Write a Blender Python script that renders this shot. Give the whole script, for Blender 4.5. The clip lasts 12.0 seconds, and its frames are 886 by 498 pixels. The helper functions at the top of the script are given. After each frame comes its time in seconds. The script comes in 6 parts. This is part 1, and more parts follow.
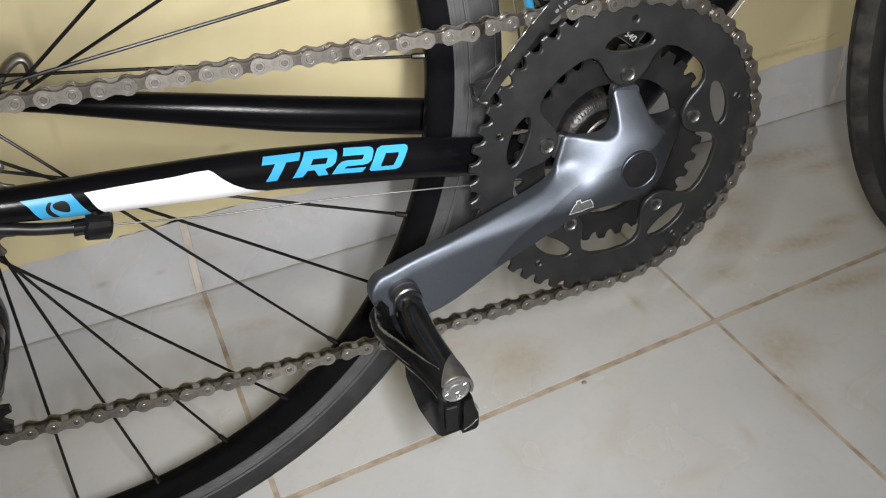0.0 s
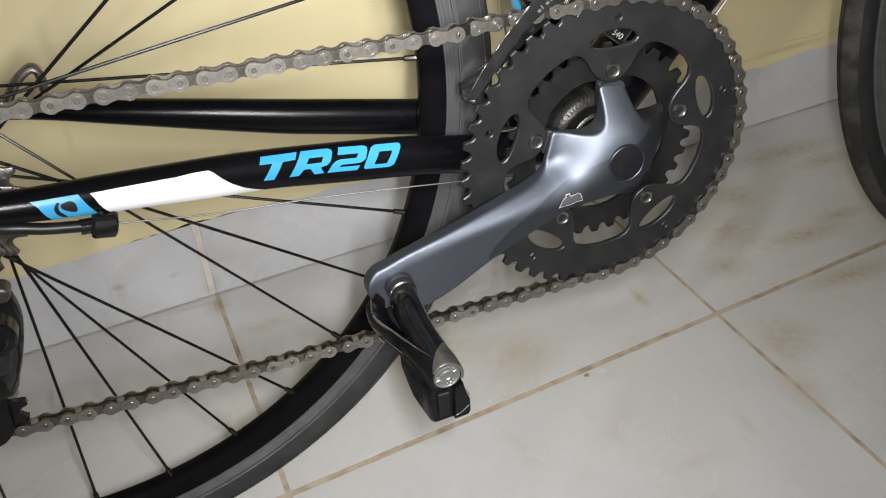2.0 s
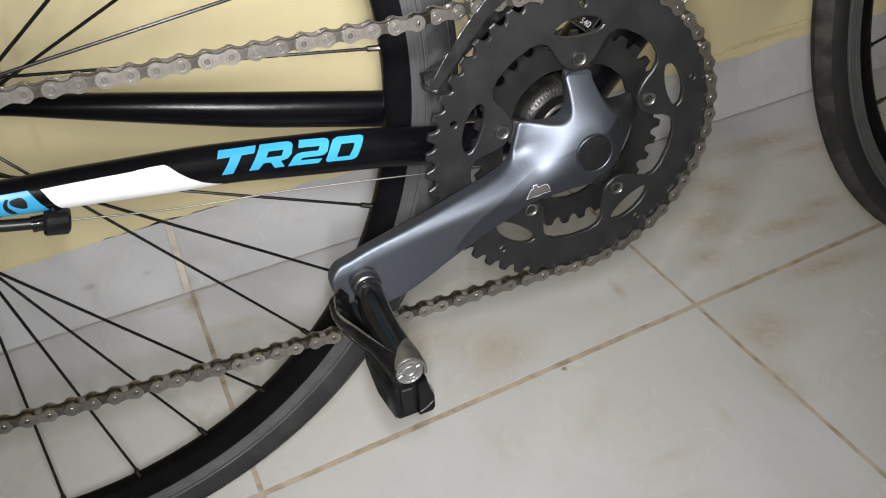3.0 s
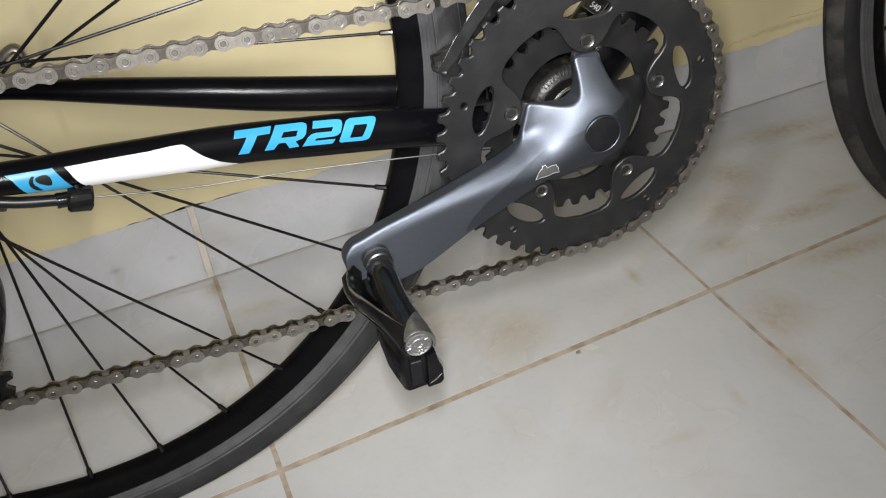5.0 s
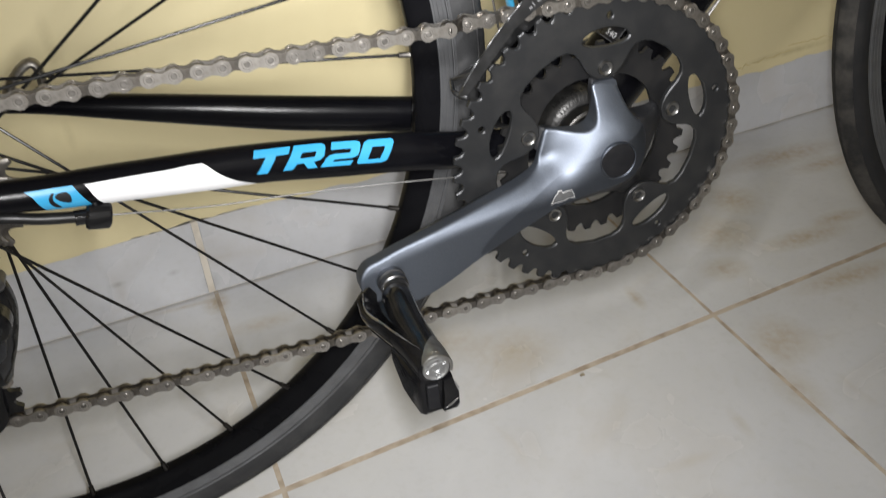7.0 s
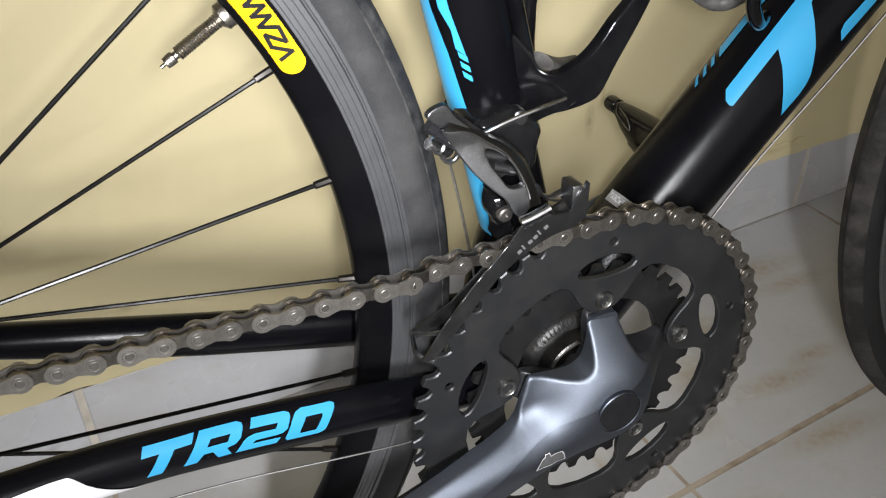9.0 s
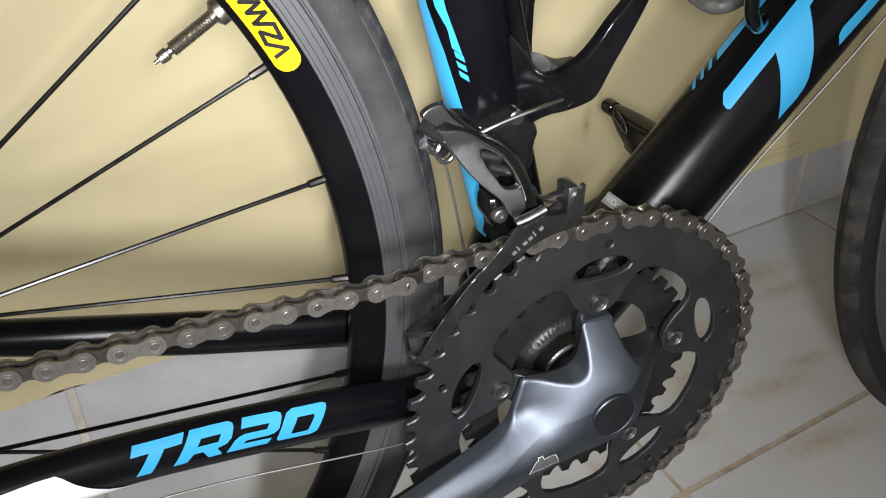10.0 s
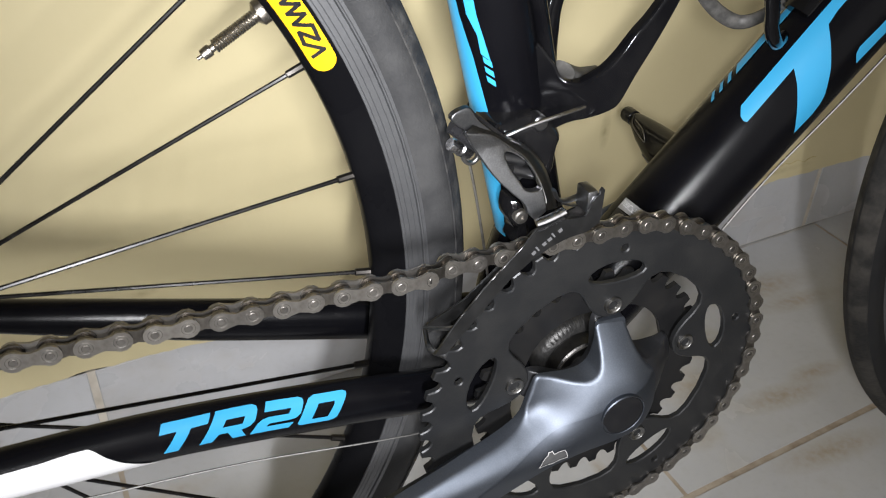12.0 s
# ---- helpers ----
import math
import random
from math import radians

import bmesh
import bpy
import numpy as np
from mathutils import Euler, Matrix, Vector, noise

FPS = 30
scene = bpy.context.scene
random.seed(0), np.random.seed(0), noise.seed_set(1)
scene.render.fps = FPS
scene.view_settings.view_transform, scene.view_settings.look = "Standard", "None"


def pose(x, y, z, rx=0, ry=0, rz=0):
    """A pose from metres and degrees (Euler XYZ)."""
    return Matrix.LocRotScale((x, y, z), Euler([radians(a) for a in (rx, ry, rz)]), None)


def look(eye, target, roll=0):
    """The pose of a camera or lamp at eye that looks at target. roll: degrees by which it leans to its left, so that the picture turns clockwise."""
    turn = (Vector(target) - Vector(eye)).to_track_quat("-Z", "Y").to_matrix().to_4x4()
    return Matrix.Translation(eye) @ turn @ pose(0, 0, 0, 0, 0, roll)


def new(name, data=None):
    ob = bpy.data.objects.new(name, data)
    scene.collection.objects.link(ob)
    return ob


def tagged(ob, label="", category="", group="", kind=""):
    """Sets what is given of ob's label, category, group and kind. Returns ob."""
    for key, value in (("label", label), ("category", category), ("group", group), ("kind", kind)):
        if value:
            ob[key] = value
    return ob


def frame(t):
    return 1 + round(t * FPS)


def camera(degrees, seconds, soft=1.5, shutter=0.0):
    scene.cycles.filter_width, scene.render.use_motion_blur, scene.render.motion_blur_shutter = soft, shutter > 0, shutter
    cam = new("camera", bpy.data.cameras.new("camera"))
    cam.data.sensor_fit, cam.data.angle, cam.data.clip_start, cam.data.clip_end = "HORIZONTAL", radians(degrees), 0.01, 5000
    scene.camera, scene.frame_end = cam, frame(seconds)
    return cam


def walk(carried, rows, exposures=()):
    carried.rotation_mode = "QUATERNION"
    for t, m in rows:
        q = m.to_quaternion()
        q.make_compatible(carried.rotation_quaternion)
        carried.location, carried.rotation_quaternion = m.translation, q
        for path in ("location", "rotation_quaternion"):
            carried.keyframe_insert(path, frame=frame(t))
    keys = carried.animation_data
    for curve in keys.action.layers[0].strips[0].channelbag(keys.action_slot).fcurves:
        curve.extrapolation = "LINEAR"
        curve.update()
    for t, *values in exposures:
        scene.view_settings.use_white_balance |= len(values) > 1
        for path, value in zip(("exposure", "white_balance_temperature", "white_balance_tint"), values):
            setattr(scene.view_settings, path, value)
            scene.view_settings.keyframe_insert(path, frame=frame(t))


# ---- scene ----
cam = camera(54.0, 12.0, soft=1.1, shutter=0.5)
# seconds, eye in metres, turn in degrees
ROWS = [
    (0.0, -0.2694, -0.4638, 0.5673, 53.56, 1.74, -20.92),
    (0.5, -0.2641, -0.4720, 0.5679, 53.27, 3.38, -21.36),
    (1.0, -0.2595, -0.4769, 0.5706, 53.90, 3.41, -20.68),
    (1.5, -0.2629, -0.4871, 0.5728, 54.02, 3.34, -19.88),
    (2.0, -0.2595, -0.4887, 0.5719, 53.98, 3.42, -20.29),
    (2.5, -0.2493, -0.4891, 0.5664, 53.97, 3.72, -20.80),
    (2.7, -0.2423, -0.4878, 0.5642, 53.56, 3.70, -21.17),
    (4.3, -0.2410, -0.5072, 0.5663, 54.40, 4.48, -19.93),
    (4.5, -0.2374, -0.5114, 0.5676, 54.06, 4.73, -20.04),
    (5.0, -0.2387, -0.5076, 0.5622, 53.53, 4.71, -19.64),
    (5.5, -0.2417, -0.4967, 0.5580, 53.18, 4.31, -19.53),
    (6.0, -0.2422, -0.5005, 0.5593, 53.38, 3.92, -19.81),
    (6.5, -0.2451, -0.4962, 0.5579, 53.26, 3.71, -19.82),
    (7.0, -0.2540, -0.4988, 0.5679, 54.46, 3.33, -19.71),
    (7.1, -0.2588, -0.4874, 0.5709, 55.33, 3.27, -20.21),
    (7.2, -0.2610, -0.4845, 0.5771, 56.92, 2.90, -20.08),
    (7.3, -0.2601, -0.4681, 0.5889, 57.19, 3.11, -20.53),
    (7.4, -0.2588, -0.4459, 0.6101, 56.51, 1.43, -21.51),
    (7.5, -0.2488, -0.4336, 0.6061, 57.76, 1.51, -21.76),
    (7.7, -0.2466, -0.4092, 0.6073, 57.27, 0.36, -22.50),
    (9.3, -0.2057, -0.3203, 0.6007, 55.16, 0.26, -24.75),
    (9.5, -0.2068, -0.3201, 0.5991, 55.25, -0.15, -24.39),
    (10.0, -0.2079, -0.3224, 0.6011, 55.40, -0.21, -24.37),
    (10.5, -0.2142, -0.3279, 0.6046, 55.43, -0.29, -24.21),
    (10.7, -0.2146, -0.3299, 0.6049, 55.37, -0.41, -23.94),
    (11.0, -0.2145, -0.3326, 0.6069, 55.55, -0.25, -23.90),
    (11.5, -0.2149, -0.3354, 0.6096, 55.89, 0.16, -23.17),
    (12.0, -0.2178, -0.3325, 0.6080, 55.45, -1.55, -22.56),
]
walk(cam, [(t, pose(x, y, z, rx, ry, rz)) for t, x, y, z, rx, ry, rz in ROWS], [(0.0, 0.04, 6450, 10), (7.0, 0.03, 6430, 10), (9.3, -0.06, 6300, 11), (12.0, -0.08, 6300, 11)])

# ---- light: the lamp of the phone that films, and dim room light through an added opening ----
world = bpy.data.worlds.new("world")
scene.world = world
world.use_nodes = True
world.node_tree.nodes["Background"].inputs["Color"].default_value = (1.0, 0.96, 0.90, 1)
world.node_tree.nodes["Background"].inputs["Strength"].default_value = 0.95

# the phone's lamp sits a finger's width beside its lens; two fixed lamps, always lit, stand in for it where the phone
# hovers
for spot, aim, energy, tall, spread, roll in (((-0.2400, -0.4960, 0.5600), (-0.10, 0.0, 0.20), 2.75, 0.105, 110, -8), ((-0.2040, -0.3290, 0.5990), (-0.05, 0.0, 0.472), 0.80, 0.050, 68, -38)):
    lamp_data = bpy.data.lights.new("phone_lamp_stand_in", "AREA")
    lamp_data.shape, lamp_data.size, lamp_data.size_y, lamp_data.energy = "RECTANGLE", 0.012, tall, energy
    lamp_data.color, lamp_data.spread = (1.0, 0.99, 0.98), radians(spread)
    lamp = new("phone_lamp_stand_in", lamp_data)
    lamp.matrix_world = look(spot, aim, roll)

# ---- materials ----
def rgb(*c):
    return (c[0], c[1], c[2], 1.0)


def material(name, base, rough=0.5, metal=0.0, coat=0.0, spots=None, scale=60.0, amount=0.5, fine=600.0, bump=0.0, bump_scale=800.0, rough_var=0.1, spec=0.5):
    """A surface whose colour drifts between base and spots at a coarse and a fine scale, with uneven gloss and fine relief."""
    m = bpy.data.materials.new(name)
    m.use_nodes = True
    nt = m.node_tree
    bsdf = nt.nodes["Principled BSDF"]
    tc = nt.nodes.new("ShaderNodeTexCoord")
    n1, n2 = nt.nodes.new("ShaderNodeTexNoise"), nt.nodes.new("ShaderNodeTexNoise")
    for n, s, d in ((n1, scale, 5.0), (n2, fine, 3.0)):
        n.inputs["Scale"].default_value, n.inputs["Detail"].default_value = s, d
        nt.links.new(tc.outputs["Object"], n.inputs["Vector"])
    ramp = nt.nodes.new("ShaderNodeMapRange")
    ramp.inputs["From Min"].default_value, ramp.inputs["From Max"].default_value = 0.42, 0.72
    ramp.inputs["To Max"].default_value = amount
    nt.links.new(n1.outputs["Fac"], ramp.inputs["Value"])
    mul = nt.nodes.new("ShaderNodeMath")
    mul.operation = "MULTIPLY_ADD"
    mul.inputs[1].default_value, mul.inputs[2].default_value = amount * 0.5, -amount * 0.22
    nt.links.new(n2.outputs["Fac"], mul.inputs[0])
    add = nt.nodes.new("ShaderNodeMath")
    add.use_clamp = True
    nt.links.new(ramp.outputs["Result"], add.inputs[0])
    nt.links.new(mul.outputs[0], add.inputs[1])
    mix = nt.nodes.new("ShaderNodeMix")
    mix.data_type = "RGBA"
    mix.inputs["A"].default_value = rgb(*base)
    mix.inputs["B"].default_value = rgb(*(spots or [c * 0.75 for c in base]))
    nt.links.new(add.outputs[0], mix.inputs["Factor"])
    nt.links.new(mix.outputs["Result"], bsdf.inputs["Base Color"])
    rr = nt.nodes.new("ShaderNodeMapRange")
    rr.inputs["To Min"].default_value, rr.inputs["To Max"].default_value = max(rough - rough_var, 0.03), rough + rough_var
    nt.links.new(n1.outputs["Fac"], rr.inputs["Value"])
    nt.links.new(rr.outputs["Result"], bsdf.inputs["Roughness"])
    bsdf.inputs["Metallic"].default_value = metal
    bsdf.inputs["Specular IOR Level"].default_value = spec
    bsdf.inputs["Coat Weight"].default_value = coat
    bsdf.inputs["Coat Roughness"].default_value = 0.08
    if bump:
        n3, b = nt.nodes.new("ShaderNodeTexNoise"), nt.nodes.new("ShaderNodeBump")
        n3.inputs["Scale"].default_value, n3.inputs["Detail"].default_value = bump_scale, 4.0
        b.inputs["Strength"].default_value, b.inputs["Distance"].default_value = bump, 0.001
        nt.links.new(tc.outputs["Object"], n3.inputs["Vector"])
        nt.links.new(n3.outputs["Fac"], b.inputs["Height"])
        nt.links.new(b.outputs["Normal"], bsdf.inputs["Normal"])
    return m


PAINT = material("black_gloss_paint", (0.0018, 0.0018, 0.0024), 0.22, spots=(0.004, 0.004, 0.0048), scale=30, amount=0.4, rough_var=0.04, bump=0.08, bump_scale=1700, spec=0.11)
BLACK_ALLOY = material("black_anodised_rim", (0.0025, 0.0025, 0.003), 0.28, spots=(0.005, 0.005, 0.0055), scale=40, amount=0.4, rough_var=0.05, spec=0.05)
PLASTIC = material("black_plastic", (0.004, 0.004, 0.0045), 0.10, spots=(0.013, 0.0125, 0.012), scale=90, amount=0.3, rough_var=0.04, bump=0.08, bump_scale=500, spec=0.3)
CAGE_PLASTIC = material("moulded_black_plastic", (0.002, 0.002, 0.0025), 0.10, spots=(0.009, 0.0088, 0.0085), scale=45, amount=0.3, rough_var=0.04, bump=0.05, bump_scale=300, spec=0.16)
DUSTY_PLASTIC = material("dusty_black_plastic", (0.035, 0.034, 0.032), 0.5, spots=(0.11, 0.105, 0.098), scale=140, amount=0.7, bump=0.15, bump_scale=500, spec=0.25)
PEDAL_BLACK = material("worn_black_pedal_plastic", (0.0025, 0.0025, 0.003), 0.16, spots=(0.014, 0.0135, 0.013), scale=120, amount=0.35, rough_var=0.07, bump=0.12, bump_scale=420, spec=0.3)
RUBBER = material("tyre_tread_rubber", (0.011, 0.011, 0.012), 0.75, spots=(0.066, 0.063, 0.059), scale=110, amount=0.6, fine=600, bump=0.4, bump_scale=600, spec=0.25)
SIDEWALL = material("tyre_sidewall_rubber", (0.015, 0.0152, 0.016), 0.62, spots=(0.042, 0.0415, 0.041), scale=45, amount=0.6, fine=420, bump=0.18, bump_scale=700, spec=0.3)
OLD_RUBBER = material("worn_dusty_rubber", (0.010, 0.0097, 0.0093), 0.72, spots=(0.066, 0.060, 0.052), scale=45, amount=0.6, fine=320, bump=0.45, bump_scale=300, spec=0.25)
TRACK = material("machined_brake_track", (0.125, 0.127, 0.132), 0.4, metal=0.75, spots=(0.075, 0.075, 0.078), scale=70, amount=0.6, bump=0.06, bump_scale=900)
CHAIN = material("used_chain_steel", (0.38, 0.360, 0.335), 0.37, metal=1.0, spots=(0.15, 0.135, 0.118), scale=130, amount=0.6, fine=500, rough_var=0.06, bump=0.06, bump_scale=700)
# inner plates: brown grime, and the shade of their recess darkened into the colour
CHAIN_INNER = material("grimy_shaded_chain_steel", (0.205, 0.190, 0.172), 0.37, metal=1.0, spots=(0.075, 0.066, 0.056), scale=150, amount=0.7, fine=500, rough_var=0.06, bump=0.06, bump_scale=700)
CASSETTE_STEEL = material("dirty_sprocket_steel", (0.15, 0.14, 0.128), 0.42, metal=1.0, spots=(0.045, 0.037, 0.03), scale=80, amount=0.8, bump=0.15, bump_scale=900)
CHAIN_PIN = material("worn_pin_steel", (0.19, 0.179, 0.165), 0.46, metal=1.0, spots=(0.075, 0.068, 0.06), scale=300, amount=0.6)
CHAIN_DARK = material("greasy_roller_steel", (0.05, 0.042, 0.034), 0.5, metal=0.9, spots=(0.02, 0.017, 0.014), scale=200, amount=0.7)
RING = material("dark_grey_anodised_ring", (0.022, 0.0226, 0.0238), 0.42, metal=0.6, spots=(0.037, 0.0366, 0.0358), scale=60, amount=0.55, fine=420, bump=0.12, bump_scale=900, spec=0.3)
RING_DARK = material("black_inner_ring", (0.008, 0.008, 0.0085), 0.42, metal=0.2, spots=(0.018, 0.017, 0.016), scale=60, amount=0.5, spec=0.25)
CRANK = material("grey_metallic_crank_finish", (0.104, 0.116, 0.139), 0.54, metal=1.0, spots=(0.138, 0.152, 0.177), scale=1400, amount=0.6, fine=3200, rough_var=0.05, bump=0.10, bump_scale=2600)
DARK_CRANK = material("dark_grey_spider_finish", (0.012, 0.0124, 0.0136), 0.4, metal=0.3, spots=(0.03, 0.03, 0.033), scale=80, amount=0.5, spec=0.35)
FD_GREY = material("grey_derailleur_finish", (0.20, 0.203, 0.210), 0.30, metal=1.0, spots=(0.30, 0.303, 0.310), scale=1500, amount=0.6, fine=2600, rough_var=0.04, bump=0.08, bump_scale=1800)
STEEL = material("bright_steel", (0.55, 0.55, 0.56), 0.25, metal=1.0, spots=(0.35, 0.34, 0.33), scale=200, amount=0.5)
DULL_STEEL = material("dull_zinc_steel", (0.34, 0.325, 0.30), 0.45, metal=1.0, spots=(0.15, 0.13, 0.11), scale=140, amount=0.7)
SPOKE = material("black_spoke", (0.0035, 0.0033, 0.0033), 0.26, spots=(0.011, 0.010, 0.009), scale=120, amount=0.5, rough_var=0.06, spec=0.19)
NIPPLE = material("dark_plated_nipple", (0.038, 0.035, 0.032), 0.3, metal=0.9, spots=(0.03, 0.028, 0.026), scale=300, amount=0.6)
BLUE = material("sky_blue_decal", (0.027, 0.212, 0.380), 0.34, spots=(0.025, 0.195, 0.352), scale=60, amount=0.4, spec=0.3)
WHITE = material("white_decal", (0.51, 0.51, 0.52), 0.34, spots=(0.50, 0.495, 0.49), scale=50, amount=0.4, spec=0.35)
DECAL_BLACK = material("black_decal", (0.008, 0.008, 0.009), 0.3, spots=(0.02, 0.02, 0.02), scale=60, amount=0.4)
YELLOW_DECAL = material("yellow_rim_decal", (0.62, 0.335, 0.005), 0.32, spots=(0.57, 0.30, 0.005), scale=50, amount=0.4, spec=0.35)
LABEL_GREY = material("silver_size_label", (0.20, 0.20, 0.20), 0.45, spots=(0.16, 0.16, 0.16), scale=90, amount=0.4)
SCUFF = material("bare_scuffed_metal", (0.62, 0.62, 0.62), 0.4, metal=0.5, spots=(0.35, 0.34, 0.33), scale=400, amount=0.6)
SCUFF_DULL = material("dull_worn_primer", (0.06, 0.06, 0.062), 0.5, metal=0.3, spots=(0.09, 0.09, 0.09), scale=300, amount=0.6)
AXLE_STEEL = material("dark_axle_steel", (0.15, 0.15, 0.155), 0.36, metal=1.0, spots=(0.09, 0.089, 0.088), scale=200, amount=0.6)
WRITING = material("pale_grey_print", (0.07, 0.07, 0.072), 0.7, spots=(0.065, 0.065, 0.067), scale=200, amount=0.5, spec=0.1)
COLLAR = material("worn_silver_collar", (0.40, 0.395, 0.385), 0.38, metal=1.0, spots=(0.22, 0.215, 0.205), scale=160, amount=0.6, bump=0.08, bump_scale=700)
CAP_STEEL = material("scratched_cap_steel", (0.44, 0.445, 0.45), 0.42, metal=1.0, spots=(0.27, 0.27, 0.27), scale=260, amount=0.7, bump=0.15, bump_scale=900)
# derailleur grey made darker: shade put into the colour
FD_SHADED = material("shaded_derailleur_finish", (0.11, 0.112, 0.116), 0.32, metal=1.0, spots=(0.16, 0.16, 0.165), scale=900, amount=0.5, fine=2500, rough_var=0.03)
CAP_BLACK = material("matt_black_cap", (0.006, 0.006, 0.007), 0.5, spots=(0.012, 0.012, 0.012), scale=200, amount=0.5, spec=0.15)
VALVE_STEEL = material("nickel_valve", (0.44, 0.415, 0.37), 0.3, metal=1.0, spots=(0.22, 0.20, 0.17), scale=500, amount=0.7, bump=0.2, bump_scale=1500)
CAGE_GREY = material("dark_grey_cage_steel", (0.065, 0.066, 0.068), 0.33, metal=0.95, spots=(0.10, 0.10, 0.102), scale=120, amount=0.6, fine=900, bump=0.08, bump_scale=900)
BOLT_STEEL = material("plated_bolt", (0.24, 0.237, 0.23), 0.34, metal=1.0, spots=(0.12, 0.117, 0.112), scale=300, amount=0.6)
CABLE_STEEL = material("brushed_cable_steel", (0.15, 0.148, 0.143), 0.55, metal=1.0, spots=(0.09, 0.088, 0.085), scale=800, amount=0.6)
# darkened copy of the crank's finish, with shade put into the colour
CRANK_SHADED = material("shaded_crank_finish", (0.080, 0.089, 0.107), 0.47, metal=1.0, spots=(0.100, 0.110, 0.130), scale=900, amount=0.5, fine=2500, spec=0.35)
GROUT_PALE = material("pale_skirting_grout", (0.56, 0.515, 0.445), 0.9, spots=(0.39, 0.345, 0.285), scale=45, amount=0.75, fine=260, bump=0.5, bump_scale=300)
GROUT_FOOT = material("grey_foot_grout", (0.40, 0.392, 0.378), 0.8, spots=(0.33, 0.29, 0.235), scale=40, amount=0.7, fine=300, bump=0.4, bump_scale=300)
DARK_SIDEWALL = material("black_tyre_sidewall", (0.009, 0.009, 0.0095), 0.65, spots=(0.022, 0.021, 0.02), scale=60, amount=0.4, fine=400, bump=0.15, bump_scale=600, spec=0.25)
BB_METAL = material("cast_alloy_cup", (0.060, 0.0585, 0.0565), 0.36, metal=0.95, spots=(0.022, 0.021, 0.02), scale=90, amount=0.85, bump=0.3, bump_scale=420)
SHELL_METAL = material("grimy_alloy_shell", (0.024, 0.0235, 0.023), 0.42, metal=0.7, spots=(0.068, 0.066, 0.063), scale=110, amount=0.6, bump=0.35, bump_scale=420, spec=0.4)
CABLE_HOUSING = material("black_cable_housing", (0.005, 0.005, 0.005), 0.35, spots=(0.012, 0.012, 0.012), scale=100, amount=0.4, spec=0.3)
GROUT = material("brown_stained_grout", (0.385, 0.330, 0.262), 0.9, spots=(0.215, 0.165, 0.115), scale=55, amount=0.85, fine=260, bump=0.6, bump_scale=300)
WALL_PAINT = material("yellow_wall_paint", (0.585, 0.510, 0.305), 0.62, spots=(0.54, 0.466, 0.265), scale=5, amount=0.5, fine=90, bump=0.12, bump_scale=160)


def vary(m, low, high):
    """Pieces of one kind differ a little in lightness."""
    nt = m.node_tree
    socket = nt.nodes["Principled BSDF"].inputs["Base Color"]
    info, span, mul = nt.nodes.new("ShaderNodeObjectInfo"), nt.nodes.new("ShaderNodeMapRange"), nt.nodes.new("ShaderNodeVectorMath")
    span.inputs["To Min"].default_value, span.inputs["To Max"].default_value = low, high
    mul.operation = "SCALE"
    nt.links.new(info.outputs["Random"], span.inputs["Value"])
    nt.links.new(socket.links[0].from_socket, mul.inputs[0])
    nt.links.new(span.outputs["Result"], mul.inputs["Scale"])
    nt.links.new(mul.outputs[0], socket)


for m in (CHAIN, CHAIN_INNER, CHAIN_PIN):
    vary(m, 0.75, 1.3)


def add_smudges(m, spots, colour):
    """Dirty scuffs, and bands of painted shade, of their own shape: (centre, half sizes, strength) in the object's
    metres, broken up by noise.
    """
    nt = m.node_tree
    bsdf = nt.nodes["Principled BSDF"]
    tc = nt.nodes.new("ShaderNodeTexCoord")
    grain = nt.nodes.new("ShaderNodeTexNoise")
    grain.inputs["Scale"].default_value, grain.inputs["Detail"].default_value = 130.0, 4.0
    nt.links.new(tc.outputs["Object"], grain.inputs["Vector"])
    for centre, size, strength in spots:
        sub, div, length = (nt.nodes.new("ShaderNodeVectorMath") for _ in range(3))
        sub.operation, div.operation, length.operation = "SUBTRACT", "DIVIDE", "LENGTH"
        sub.inputs[1].default_value, div.inputs[1].default_value = centre, size
        nt.links.new(tc.outputs["Object"], sub.inputs[0])
        nt.links.new(sub.outputs[0], div.inputs[0])
        nt.links.new(div.outputs[0], length.inputs[0])
        fade, both, mix = nt.nodes.new("ShaderNodeMapRange"), nt.nodes.new("ShaderNodeMath"), nt.nodes.new("ShaderNodeMix")
        fade.inputs["From Min"].default_value, fade.inputs["From Max"].default_value = 1.0, 0.0
        fade.inputs["To Min"].default_value, fade.inputs["To Max"].default_value = -0.35, strength
        both.operation, both.use_clamp = "MULTIPLY_ADD", True
        nt.links.new(length.outputs["Value"], fade.inputs["Value"])
        nt.links.new(grain.outputs["Fac"], both.inputs[0])
        nt.links.new(fade.outputs["Result"], both.inputs[1])
        both.inputs[2].default_value = 0.0
        mix.data_type = "RGBA"
        mix.inputs["B"].default_value = rgb(*colour)
        source = bsdf.inputs["Base Color"].links[0].from_socket
        nt.links.new(both.outputs[0], mix.inputs["Factor"])
        nt.links.new(source, mix.inputs["A"])
        nt.links.new(mix.outputs["Result"], bsdf.inputs["Base Color"])


add_smudges(WALL_PAINT, [((-0.048, 0, 0.305), (0.012, 1, 0.045), 0.5), ((-0.056, 0, 0.215), (0.010, 1, 0.035), 0.4), ((0.548, 0, 0.214), (0.010, 1, 0.034), 1.0), ((0.562, 0, 0.238), (0.006, 1, 0.018), 0.8),
                         ((0.950, 0, 0.236), (0.016, 1, 0.036), 1.0), ((0.243, 0, 0.224), (0.012, 1, 0.004), 0.7), ((0.084, 0, 0.160), (0.022, 1, 0.008), 0.7), ((0.80, 0, 0.103), (0.12, 1, 0.008), 0.9)], (0.25, 0.20, 0.10))
